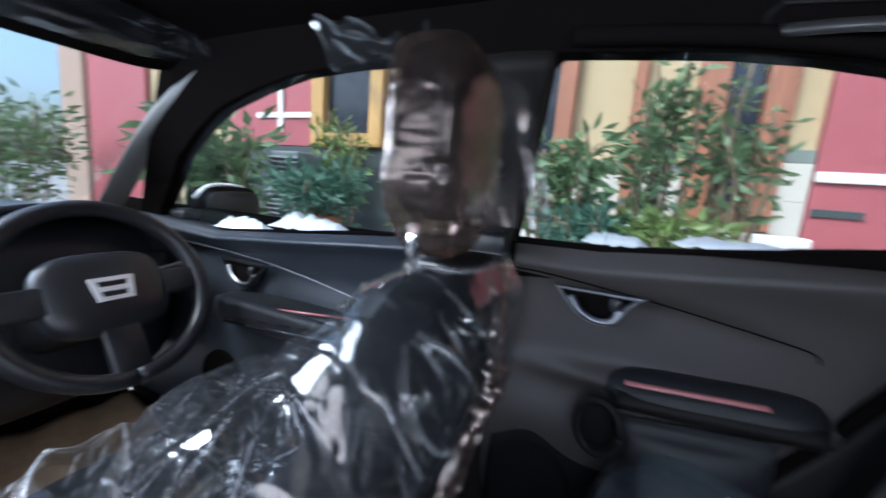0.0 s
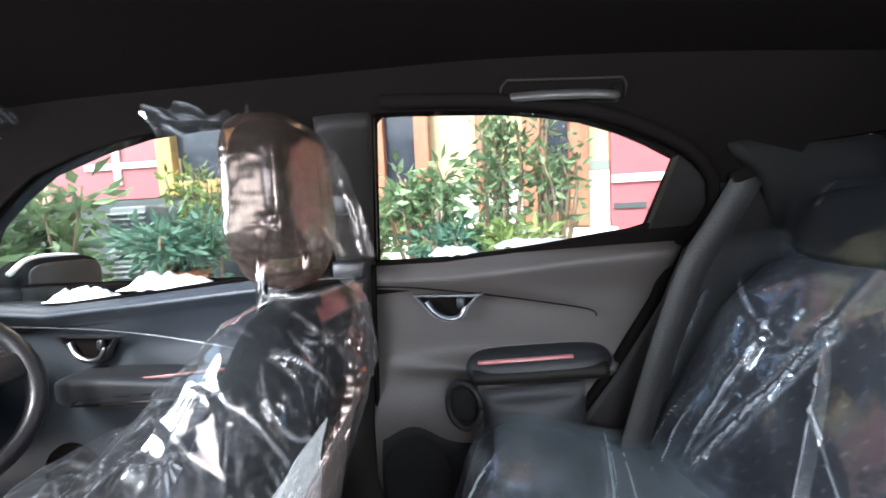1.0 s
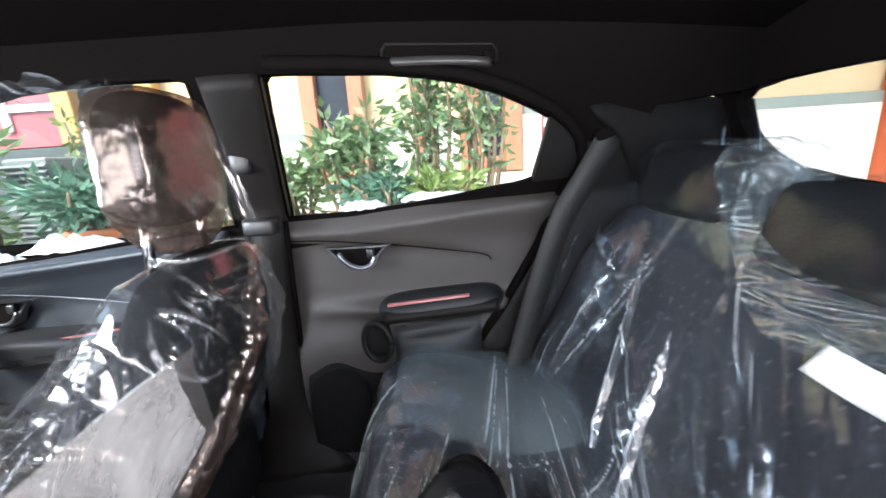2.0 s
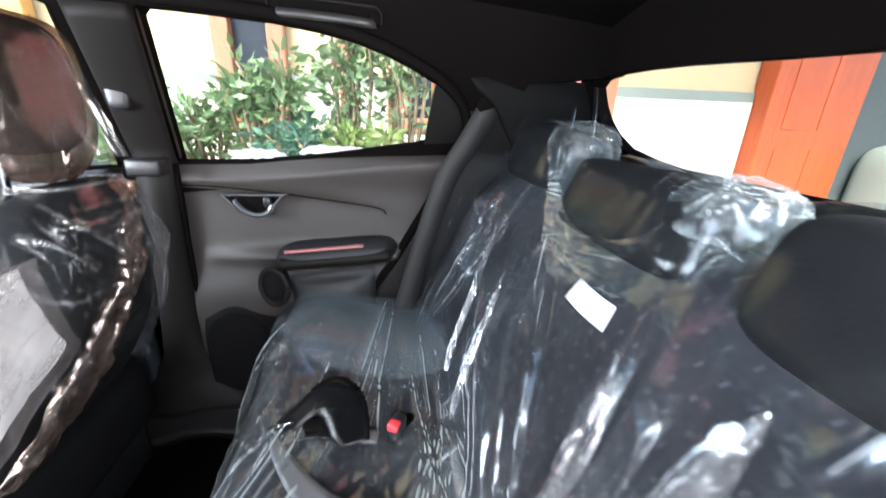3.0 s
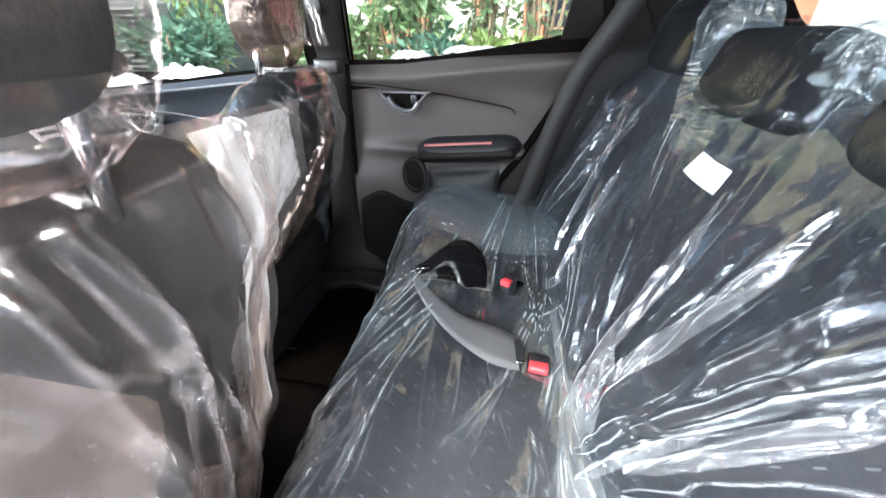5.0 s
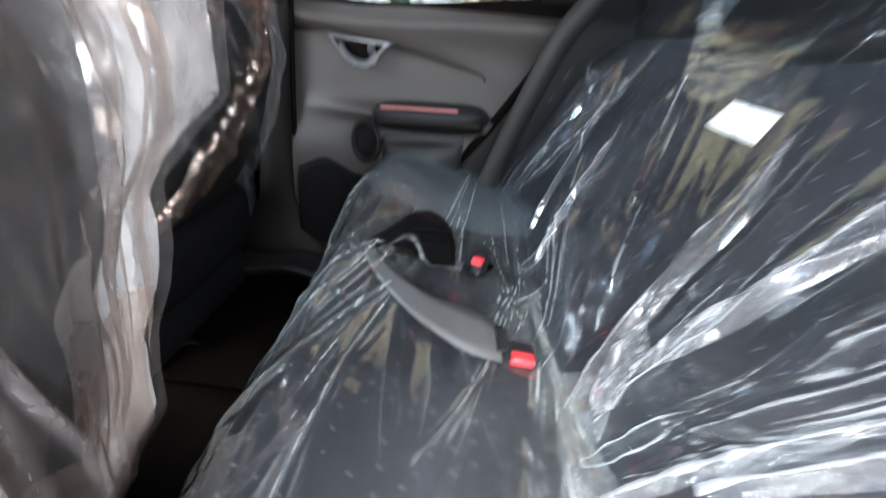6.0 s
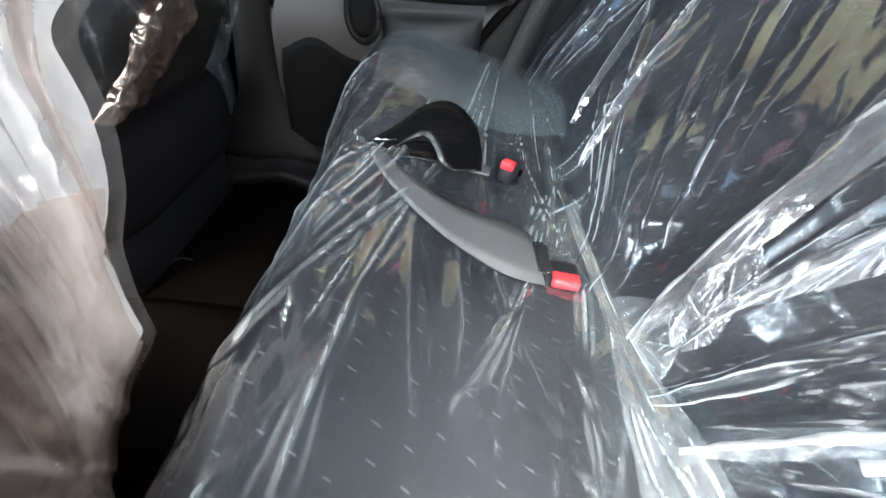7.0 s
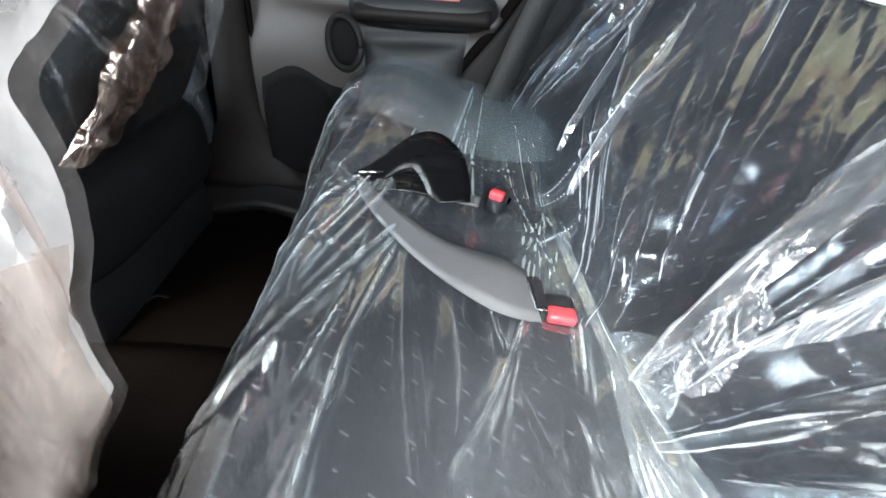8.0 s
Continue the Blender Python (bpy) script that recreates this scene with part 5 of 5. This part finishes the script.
A, B, C, D = Vector((0.799, 0.158, 0.915)), Vector((0.808, 0.081, 0.909)), Vector((0.795, 0.090, 0.880)), Vector((0.786, 0.1665, 0.8865))
part("sheet", sheet(lambda u, v: A.lerp(B, u).lerp(D.lerp(C, u), v) + Vector((-0.003 * math.sin(math.pi * u), 0, 0)), 10, 4, (0.0008, 0, 0.0003)), M_PAPER, tag)


def bar_on_tag(u0, u1, v0, v1):
    f = lambda u, v: A.lerp(B, u).lerp(D.lerp(C, u), v) + Vector((-0.0012 - 0.003 * math.sin(math.pi * u), 0, -0.0004))
    return sheet(lambda u, v: f(u0 + (u1 - u0) * u, v0 + (v1 - v0) * v), 4, 1)


part("print", bar_on_tag(0.08, 0.20, 0.15, 0.45), M_INK, tag, "grey printed square")
for k, (u1, v) in enumerate(((0.62, 0.2), (0.52, 0.34), (0.58, 0.48))):
    part("print", bar_on_tag(0.26, u1, v, v + 0.06), M_INK, tag, "grey printed line")

# ---- steering wheel, visor, grab handle, mats ----
WC = Vector((-0.53, 0.358, 0.838))
WM = Matrix.Translation(WC) @ Euler((0, radians(62), 0)).to_matrix().to_4x4()
wheel = thing("steering_wheel", "black three-spoke steering wheel with a silver emblem", "steering wheel", WC)


def ringpts(r, n=64):
    return [WM @ Vector((r * math.cos(2 * math.pi * i / n), r * math.sin(2 * math.pi * i / n), 0)) for i in range(n + 1)]


part("rim", tube(ringpts(0.160), 0.0155, 12), M_BLACK, wheel, "black leather rim")
hub = rounded(0, 0, -0.012, 0.075, 0.095, 0.03, 0.6, 36, 16)
bmesh.ops.transform(hub, matrix=WM, verts=hub.verts)
h = part("hub", hub, M_BLACK, wheel, "black airbag cover")
for ang, w in ((90, 0.05), (-90, 0.05), (0, 0.06)):
    bm = box(0.05, 0.156, -w / 2, w / 2, -0.012, 0.008, 0.006)
    bmesh.ops.transform(bm, matrix=WM @ Euler((0, 0, radians(ang))).to_matrix().to_4x4(), verts=bm.verts)
    part("spoke", bm, M_BLACK if ang == 0 else M_DOORDARK, wheel)
bm = plate([(-0.021, -0.032), (0.021, -0.026), (0.021, 0.026), (-0.021, 0.032)], [[(-0.014, -0.023), (-0.004, -0.021), (-0.004, 0.021), (-0.014, 0.023)], [(0.004, -0.020), (0.014, -0.018), (0.014, 0.018), (0.004, 0.020)]], lambda a, b: Vector((a, b, 0.018)), (0, 0, 0.006))
bmesh.ops.transform(bm, matrix=WM, verts=bm.verts)
part("emblem", bm, M_EMBLEM, h, "plain silver emblem frame", False)
part("column", tube([WC + WM.to_3x3() @ Vector((0, 0, -0.03)), WC + WM.to_3x3() @ Vector((0, 0, -0.28))], 0.05, 16), M_BLACK, wheel, "black column shroud")
part("stalk", tube([(-0.60, 0.43, 0.838), (-0.59, 0.56, 0.853)], [0.009, 0.013], 8), M_BLACK, wheel, "black control stalk")
dial = thing("instrument_hood", "black hood over the instruments", "instrument cluster", (-0.82, 0.36, 0.86))
part("hood", sheet(lambda u, v: Vector((-0.98 + 0.28 * v, 0.36 + 0.21 * math.cos(math.pi * (1 - u)), 0.865 + (0.095 + 0.02 * v) * math.sin(math.pi * u))), 30, 8, (0.0, 0.0, -0.012)), M_BLACK, dial)
part("dial", disc(-0.93, 0.36, 0.90, 0.01, 0.004), M_RED, dial, "small red light")

visor = thing("sun_visor", "dark sun visor in crinkled film, folded up", "sun visor", (-0.5, 0.32, 1.28))
part("board", rounded(-0.53, 0.31, 1.285, 0.085, 0.20, 0.014, 0.4, 36, 12, Matrix.Rotation(radians(-18), 3, "Y")), M_HEADLINER, visor)
part("film", head_bag(-0.53, 0.31, 1.283, 0.10, 0.215, 0.022, 4.0, 0.0, 0.6), M_HEADCLEAR, visor, "crinkled clear film")

grab = thing("grab_handle", "dark curved grab handle above the rear door", "grab handle", (0.45, 0.5, 1.26))
rail = lambda x, z: (x, side_y(z) - 0.004, z)
rim = [(0.384 + 0.008, 1.272), (0.384, 1.264), (0.384, 1.252), (0.392, 1.246), (0.556, 1.236), (0.565, 1.243), (0.565, 1.256), (0.557, 1.264)]
part("recess", plate(rim, [], lambda x, z: Vector((x, side_y(z) - 0.003, z)), (0, 0.004, 0)), M_RUBBER, grab, "dark recess", False)
part("rim", tube([rail(x, z) for x, z in rim + rim[:1]], 0.0022, 6), M_PILLAR, grab, "rounded rim of the recess")
part("bar", tube(smooth_path([(0.396, 0.508, 1.252), (0.406, 0.494, 1.2475), (0.44, 0.484, 1.2445), (0.475, 0.482, 1.2425), (0.51, 0.484, 1.241), (0.543, 0.494, 1.240), (0.553, 0.510, 1.243)], 6), 0.0075, 10, 0.8), M_GREYBAR, grab, "smooth bar, grey made paler for its glint")
for x, z in ((0.396, 1.256), (0.553, 1.247)):
    part("mount", box(x - 0.010, x + 0.010, 0.498, 0.525, z - 0.010, z + 0.012, 0.005), M_RUBBER, grab, "dark mounting pad")

mat = thing("floor_mat", "dark carpet mat with a bound edge on the rear floor", "floor mat", (0.15, 0.3, 0.305))
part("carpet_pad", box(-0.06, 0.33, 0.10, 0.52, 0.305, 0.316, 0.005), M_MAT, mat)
part("binding", tube(smooth_path([(0.33, 0.10, 0.317), (0.05, 0.06, 0.317), (-0.02, 0.16, 0.317), (0.0, 0.275, 0.317), (0.03, 0.285, 0.317)], 6), 0.003, 6), M_PILLAR, mat, "paler bound edge")
pap = thing("paper_mat", "crumpled brown paper on the driver's floor", "paper mat", (-0.65, 0.33, 0.31))
part("sheet", sheet(lambda u, v: Vector((-0.90 + 0.42 * u, 0.14 + 0.42 * v, 0.335 + 0.03 * noise.noise((u * 4, v * 4, 0)) + 0.10 * (1 - u) ** 2)), 24, 24, (0, 0, -0.002)), M_BROWNPAPER, pap)

mir = thing("door_mirror", "dark door mirror housing outside the front window", "door mirror", (-0.86, 0.84, 0.90))
part("housing", rounded(-0.88, 0.84, 0.955, 0.05, 0.11, 0.066, 0.55, 36, 20), M_RUBBER, mir)
part("edge", tube(smooth_path([(-0.85, 0.72, 0.985), (-0.86, 0.77, 1.018), (-0.87, 0.84, 1.024), (-0.87, 0.90, 1.018)], 5), 0.007, 6), M_WHITEFILM, mir, "white edge of film")
part("arm", box(-0.90, -0.84, 0.68, 0.76, 0.915, 0.95, 0.01), M_BLACK, mir, "black mirror foot")
part("glass", rounded(-0.832, 0.84, 0.955, 0.004, 0.092, 0.052, 0.5, 30, 12), M_BLACK, mir, "mirror glass")


def film_scrap(x0, x1, z, seed, y=0.708, rise=0.03):
    s = thing("film_scrap", "scrap of white protective film on the window sill", "plastic film", ((x0 + x1) / 2, y, z), "film scraps on the sill")

    def f(u, v):
        x = x0 + (x1 - x0) * u
        edge = 0.6 + 0.9 * abs(noise.noise((u * 5 + seed, 0, 0)))
        return Vector((x + 0.01 * noise.noise((v * 5, seed, u * 3)), y - 0.035 + 0.06 * v, z + rise * edge * math.sin(math.pi * v) * min(1, 6 * u, 6 * (1 - u)) + 0.006 * noise.noise((u * 9, v * 9, seed))))
    part("sheet", sheet(f, 24, 10, (0, 0, -0.002)), M_WHITEFILM, s)


film_scrap(-0.70, -0.54, 0.922, 1.0)
film_scrap(-0.50, -0.275, 0.945, 2.0, rise=0.038)
film_scrap(0.235, 0.335, 0.998, 3.0, rise=0.020)
film_scrap(0.375, 0.53, 1.010, 4.0, rise=0.018)


# ---- outside ----
def ground_at(u, v):
    return Vector((-400 + 800 * u, -400 + 800 * v, 0))


setting("ground", sheet(ground_at, 8, 8, (0, 0, -0.1)), M_GROUND, "pale concrete yard", "ground")
HY = 2.2
house = thing("house", "house front with maroon, cream and stone walls", "house", (0, HY, 0))
part("wall", box(-5.2, 9, HY + 0.02, HY + 0.3, 0, 4.0), M_CREAM, house, "cream plastered wall", False)
part("eave", box(-5.3, 1.6, HY - 0.7, HY + 0.5, 3.6, 3.75, 0.02), M_WOOD, house, "brown wooden eave", False)
# unseen slab, added to keep sky light off the rear wall
part("sky_shade_slab", box(1.6, 10.0, HY - 1.3, HY + 0.5, 2.72, 2.86, 0.02), M_WOOD, house, "unseen brown slab shading the rear wall", False)


def maroon(x0, x1, z0, z1, parent=house):
    part("maroon_panel", box(x0, x1, HY - 0.03, HY + 0.015, z0, z1, 0.004), M_MAROON, parent, "maroon painted wall panel", False)


maroon(1.09, 1.93, 0.0, 3.4)
maroon(-2.62, -1.745, 1.305, 3.4)
maroon(-4.7, -3.75, 0.6, 2.4)
part("stripe", box(1.09, 1.93, HY - 0.045, HY - 0.031, 1.232, 1.278, 0.003), M_WHITEPAINT, house, "white painted stripe", False)
part("slot", box(1.10, 1.28, HY - 0.04, HY - 0.031, 1.082, 1.116, 0.003), M_DARKWALL, house, "dark letter slot", False)
part("stripe", box(-2.30, -1.745, HY - 0.045, HY - 0.031, 1.505, 1.545, 0.003), M_WHITEPAINT, house, "white painted stripe", False)
part("stripe", box(-2.08, -2.03, HY - 0.048, HY - 0.0315, 1.40, 2.4, 0.003), M_WHITEPAINT, house, "white painted stripe", False)
part("dark_plinth", box(-3.2, -0.91, HY - 0.04, HY + 0.015, 0.0, 1.30, 0.004), M_DARKWALL, house, "dark lower wall", False)


def stone_base(x0, x1, band0, band1):
    part("band", box(x0, x1, HY - 0.02, HY + 0.015, band0, band1, 0.004), M_BAND, house, "grey-green painted band", False)
    z = 0.0
    row = 0
    while z < band0 - 0.02:
        h = min(0.19, band0 - z)
        x = x0 - (0.2 if row % 2 else 0.0)
        while x < x1 - 0.01:
            a, b = max(x, x0), min(x + 0.40, x1)
            if b - a > 0.03:
                part("stone", box(a + 0.0006, b - 0.0006, HY - 0.02 - 0.002 * random.random(), HY + 0.015, z + 0.0006, z + h - 0.0006, 0.0016, 1), M_STONE, house, "", False)
            x += 0.40
        z += 0.19
        row += 1


stone_base(-0.905, -0.325, 1.245, 1.292)
stone_base(0.965, 1.085, 1.312, 1.371)
stone_base(2.06, 3.11, 1.25, 1.315)
stone_base(0.05, 0.59, 1.245, 1.292)


def frame_window(x0, x1, z0, z1, wl, wr, material, name="window"):
    """Wooden window: two stiles, head, sill and dark glass."""
    w = part(name, box(x0 + wl, x1 - wr, HY - 0.01, HY + 0.012, z0 + 0.09, z1 - 0.09), M_DARKGLASS, house, "dark window in a wooden frame", False)
    for a, b, c, d in ((x0, x0 + wl, z0, z1), (x1 - wr, x1, z0, z1)):
        part("stile", box(a, b, HY - 0.07, HY + 0.01, c, d, 0.008), material, w, "", False)
    for c, d in ((z0, z0 + 0.09), (z1 - 0.09, z1)):
        part("rail", box(x0 + wl, x1 - wr, HY - 0.065, HY + 0.01, c, d, 0.008), material, w, "", False)


frame_window(-0.32, 0.045, 1.0, 2.4, 0.09, 0.09, M_WOOD)
frame_window(0.595, 0.96, 0.992, 2.4, 0.115, 0.105, M_WOOD)
frame_window(-1.74, -1.15, 1.31, 2.2, 0.11, 0.10, M_YWOOD)
part("post", box(0.32, 0.375, HY - 0.05, HY - 0.021, 0.9, 3.2, 0.008), M_WOOD, house, "brown wooden post", False)
part("post", box(1.935, 2.055, HY - 0.05, HY + 0.01, 0.0, 3.2, 0.008), M_WOOD, house, "brown wooden post", False)
part("post", box(-5.2, -4.75, HY - 0.05, HY + 0.3, 0.0, 3.4, 0.01), M_POST, house, "pale brown pillar", False)
part("sill", box(-0.34, 1.085, HY - 0.16, HY - 0.071, 0.925, 0.985, 0.01), M_WHITEPAINT, house, "white window ledge", False)
part("ledge", box(-0.34, 1.085, HY - 0.159, HY - 0.03, 0.0, 0.924, 0.01), M_WHITEPAINT, house, "white plinth", False)
d = part("door", box(3.215, 3.92, HY - 0.10, HY - 0.02, 0.05, 2.2, 0.006), M_ORANGE, house, "orange-brown panelled door", False)
part("door_frame", box(3.115, 3.21, HY - 0.14, HY + 0.01, 0.0, 2.3, 0.012), M_ORANGE, house, "orange-brown door frame", False)
for x0, x1 in ((3.30, 3.535), (3.60, 3.84)):
    for z0, z1 in ((0.25, 0.95), (1.08, 2.05)):
        part("door_panel", box(x0, x1, HY - 0.106, HY - 0.101, z0, z1, 0.0025), M_ORANGE, d, "", False)
# flat dark sheet paints the unlit interior behind the opening
part("opening_shade", box(3.93, 6.2, HY - 0.05, HY + 0.01, 0.0, 2.4), M_DARKWALL, house, "dark sheet standing for the shop opening's shade", False)
part("white_sign", box(4.12, 4.45, HY - 0.08, HY - 0.052, 1.42, 1.60, 0.004), M_WHITEPAINT, house, "plain white board", False)
bin_ = thing("wheeled_bin", "grey-green covered bin by the doorway", "bin", (4.55, 1.95, 0))
part("body", rounded(4.55, 1.93, 0.50, 0.50, 0.22, 0.50, 0.3, 32, 16), M_BAND, bin_)

louv = thing("louvred_box", "grey louvred metal box among the plants", "metal box", (-1.39, 1.62, 0))
part("case", box(-1.49, -1.29, 1.565, 1.76, 0.0, 1.21, 0.01), M_GREYMETAL, louv, "", False)
for i in range(30):
    bm = box(-1.494, -1.286, -0.010, 0.010, -0.003, 0.003)
    bmesh.ops.transform(bm, matrix=Matrix.Translation((0, 1.554, 0.42 + 0.026 * i)) @ Matrix.Rotation(radians(35), 4, "X"), verts=bm.verts)
    part("slat", bm, M_GREYMETAL, louv, "", False)


# ---- plants ----
def leaf_cloud(at, spread, height, z0, count, size, seed, shape=1.0, droop=0.5):
    """Stems and leaves of a shrub; leaves sit on the twigs in loose clumps."""
    rnd = random.Random(seed)
    stems, verts, faces = [], [], []
    n_stem = 9
    tips = []
    for s in range(n_stem):
        a = 2 * math.pi * s / n_stem + rnd.uniform(-0.4, 0.4)
        r = spread * rnd.uniform(0.25, 1.0)
        top = Vector((at[0] + r * math.cos(a), at[1] + r * math.sin(a) * 0.8, z0 + height * rnd.uniform(0.62, 1.0) * (1 - 0.25 * r / spread)))
        base = Vector((at[0] + 0.05 * math.cos(a), at[1] + 0.05 * math.sin(a), at[2]))
        mid = base.lerp(top, 0.55) + Vector((rnd.uniform(-0.05, 0.05), rnd.uniform(-0.05, 0.05), 0.05))
        path = smooth_path([base, mid, top], 5)
        stems.append(path)
        for k in range(count // n_stem):
            t = rnd.betavariate(2.2, 1.2)
            i = min(int(t * (len(path) - 1)), len(path) - 2)
            p = path[i].lerp(path[i + 1], rnd.random())
            if p.z < z0 - 0.1:
                continue
            off = Vector((rnd.gauss(0, 1), rnd.gauss(0, 1), rnd.gauss(0, 0.7)))
            p = p + off * spread * 0.17 * shape
            d = (off + Vector((0, 0, rnd.uniform(-droop, 0.5)))).normalized()
            w = d.cross(Vector((rnd.uniform(-1, 1), rnd.uniform(-1, 1), rnd.uniform(-0.3, 1)))).normalized()
            nrm = d.cross(w)
            L = size * rnd.uniform(0.6, 1.3)
            W = L * 0.19
            b = len(verts)
            verts += [p, p + d * L * 0.45 + w * W + nrm * L * 0.05, p + d * L - nrm * L * 0.08, p + d * L * 0.45 - w * W + nrm * L * 0.05, p + d * L * 0.5]
            faces += [(b, b + 1, b + 4), (b + 1, b + 2, b + 4), (b + 2, b + 3, b + 4), (b + 3, b, b + 4)]
    return stems, verts, faces


def shrub(name, label, at, spread, height, z0, count, size, seed, material, shape=1.0, pot=None):
    root = thing(name, label, "plant", (at[0], at[1], 0.0), "plants by the house")
    stems, verts, faces = leaf_cloud(at, spread, height, z0, count, size, seed, shape)
    off = ROOT[root]
    for path in stems:
        part("stem", tube(path, [0.012 - 0.008 * i / len(path) for i in range(len(path))], 6), M_BARK, root)
    me = bpy.data.meshes.new("foliage")
    me.from_pydata([v - off for v in verts], [], faces)
    me.materials.append(material)
    fo = new("foliage", me)
    fo.parent = root
    ROOT[fo] = off
    tagged(fo, "", "", "", "stuff")
    if pot:
        z, r = pot
        rings = [oval(at[0], at[1], zz, rr, rr, 1.0, 28) for zz, rr in ((z, r * 0.7), (z + 0.02, r * 0.72), (z + r * 1.5, r), (z + r * 1.5, r * 1.1), (z + r * 1.75, r * 1.1), (z + r * 1.75, r * 0.95), (z + r * 1.6, r * 0.9))]
        part("pot", loft(rings), M_TERRA, root, "terracotta pot")


bench_out = thing("plant_bench", "low pale masonry bench under the pots", "bench", (0.0, 1.55, 0))
part("top", box(-1.25, 1.25, 1.32, 1.78, 0.62, 0.70, 0.01), M_STONE, bench_out, "", False)
part("base", box(-1.22, 1.22, 1.36, 1.74, 0.0, 0.619, 0.0), M_STONE, bench_out, "", False)
shrub("potted_shrub", "leafy green shrub in a terracotta pot", (-0.20, 1.55, 0.8), 0.17, 0.36, 0.86, 520, 0.065, 11, M_LEAF, 1.1, (0.70, 0.10))
shrub("potted_shrub", "leafy bright green shrub in a terracotta pot", (0.08, 1.5, 0.8), 0.18, 0.54, 0.88, 620, 0.068, 12, M_LEAF, 1.1, (0.70, 0.11))
shrub("potted_shrub", "tall green shrub in a terracotta pot", (0.41, 1.58, 0.8), 0.12, 0.80, 0.92, 640, 0.062, 13, M_LEAF, 1.0, (0.70, 0.10))
shrub("potted_shrub", "tall thin green shrub in a terracotta pot", (0.64, 1.60, 0.8), 0.11, 0.70, 0.92, 300, 0.062, 14, M_LEAF, 1.0, (0.70, 0.10))
shrub("potted_shrub", "low green shrub with pale leaves", (0.22, 1.42, 0.75), 0.15, 0.26, 0.82, 500, 0.058, 15, M_LEAFT, 1.1, (0.70, 0.08))
shrub("potted_shrub", "low bright green shrub", (0.47, 1.44, 0.75), 0.14, 0.27, 0.82, 480, 0.056, 16, M_LEAFB, 1.1, (0.70, 0.08))
shrub("potted_shrub", "dense blue-green shrub behind the sill", (-1.08, 1.50, 0.8), 0.22, 0.40, 0.80, 1500, 0.06, 17, M_LEAFT, 1.15, (0.70, 0.11))
shrub("potted_shrub", "yellow-green shrub by the house window", (-1.36, 1.98, 0.0), 0.18, 0.60, 1.0, 900, 0.06, 18, M_LEAFB, 1.1, (0.0, 0.13))
shrub("broadleaf_shrub", "large-leaved green shrub beside the car", (-1.88, 1.48, 0.0), 0.38, 0.80, 0.80, 1000, 0.11, 19, M_LEAF, 1.1)
shrub("broadleaf_shrub", "dark green shrub in the distance", (-4.6, 1.5, 0.0), 0.55, 1.25, 0.6, 1200, 0.10, 20, M_LEAF, 1.1)
shrub("broadleaf_shrub", "pale green far shrub", (-8.5, 0.9, 0.0), 0.9, 1.5, 0.6, 1000, 0.14, 21, M_LEAF, 1.1)
shrub("potted_shrub", "small green shrub by the pillar", (-0.46, 1.55, 0.8), 0.14, 0.20, 0.82, 400, 0.06, 22, M_LEAF, 1.1, (0.70, 0.09))

# unseen wall added across the yard as a reflector, and the far end
opp = thing("reflector_wall", "unseen pale wall added for film reflections", "wall", (0, -5, 0), "", "structure")
part("face", box(-9, 9, -5.3, -5.0, 0, 3.2, 0.02), M_BEIGEWALL, opp, "", False)
far = thing("far_wall", "white garden wall at the end of the yard", "wall", (-12, 0, 0), "", "structure")
part("face", box(-12.3, -12.0, -5.0, 2.19, 0, 1.5, 0.02), M_WHITEPAINT, far, "", False)


def motorbike(x, y, turn, paint, label):
    """Parked scooter: two wheels, body shell, seat, fork, handlebar, headlight."""
    bike = thing("motorbike", label, "motorbike", (x, y, 0.0), "parked motorbikes")
    m = Matrix.Translation((x, y, 0)) @ Matrix.Rotation(radians(turn), 4, "Z")

    def add(name, bm, material, parent=bike, note=""):
        bmesh.ops.transform(bm, matrix=m, verts=bm.verts)
        return part(name, bm, material, parent, note)

    for wx in (-0.62, 0.62):
        ring = [(wx + 0.24 * math.cos(2 * math.pi * k / 32), 0, 0.29 + 0.24 * math.sin(2 * math.pi * k / 32)) for k in range(33)]
        w = add("wheel", tube(ring, 0.05, 10), M_RUBBER, bike, "black tyre and wheel")
        add("rim", disc(wx, 0, 0.29, 0.15, 0.04), M_SILVER, w, "silver rim")
    add("body", rounded(0.25, 0, 0.62, 0.50, 0.14, 0.16, 0.6, 32, 16), paint, bike, "painted body shell")
    add("leg_shield", rounded(-0.38, 0, 0.62, 0.09, 0.20, 0.30, 0.5, 28, 16, Matrix.Rotation(radians(20), 3, "Y")), paint, bike, "painted leg shield")
    add("footboard", box(-0.34, 0.0, -0.13, 0.13, 0.32, 0.38, 0.02), M_BLACK, bike, "black footboard")
    add("seat", rounded(0.28, 0, 0.82, 0.38, 0.13, 0.06, 0.5, 30, 14), M_BLACK, bike, "black seat")
    add("fork", tube([(-0.62, 0, 0.29), (-0.46, 0, 0.70), (-0.36, 0, 0.98)], 0.03, 8), M_BLACK, bike, "black fork")
    add("handlebar", tube(smooth_path([(-0.30, -0.34, 1.05), (-0.36, -0.15, 1.0), (-0.36, 0.15, 1.0), (-0.30, 0.34, 1.05)], 4), 0.016, 8), M_BLACK, bike, "black handlebar")
    add("headlight", rounded(-0.45, 0, 0.96, 0.07, 0.10, 0.07, 0.7, 20, 12), M_CHROME, bike, "headlight")


motorbike(-5.2, 0.55, 70, M_BLACK, "dark parked motorbike in the yard ahead")
motorbike(-6.3, -0.15, 80, M_GREYMETAL, "grey parked motorbike in the yard ahead")
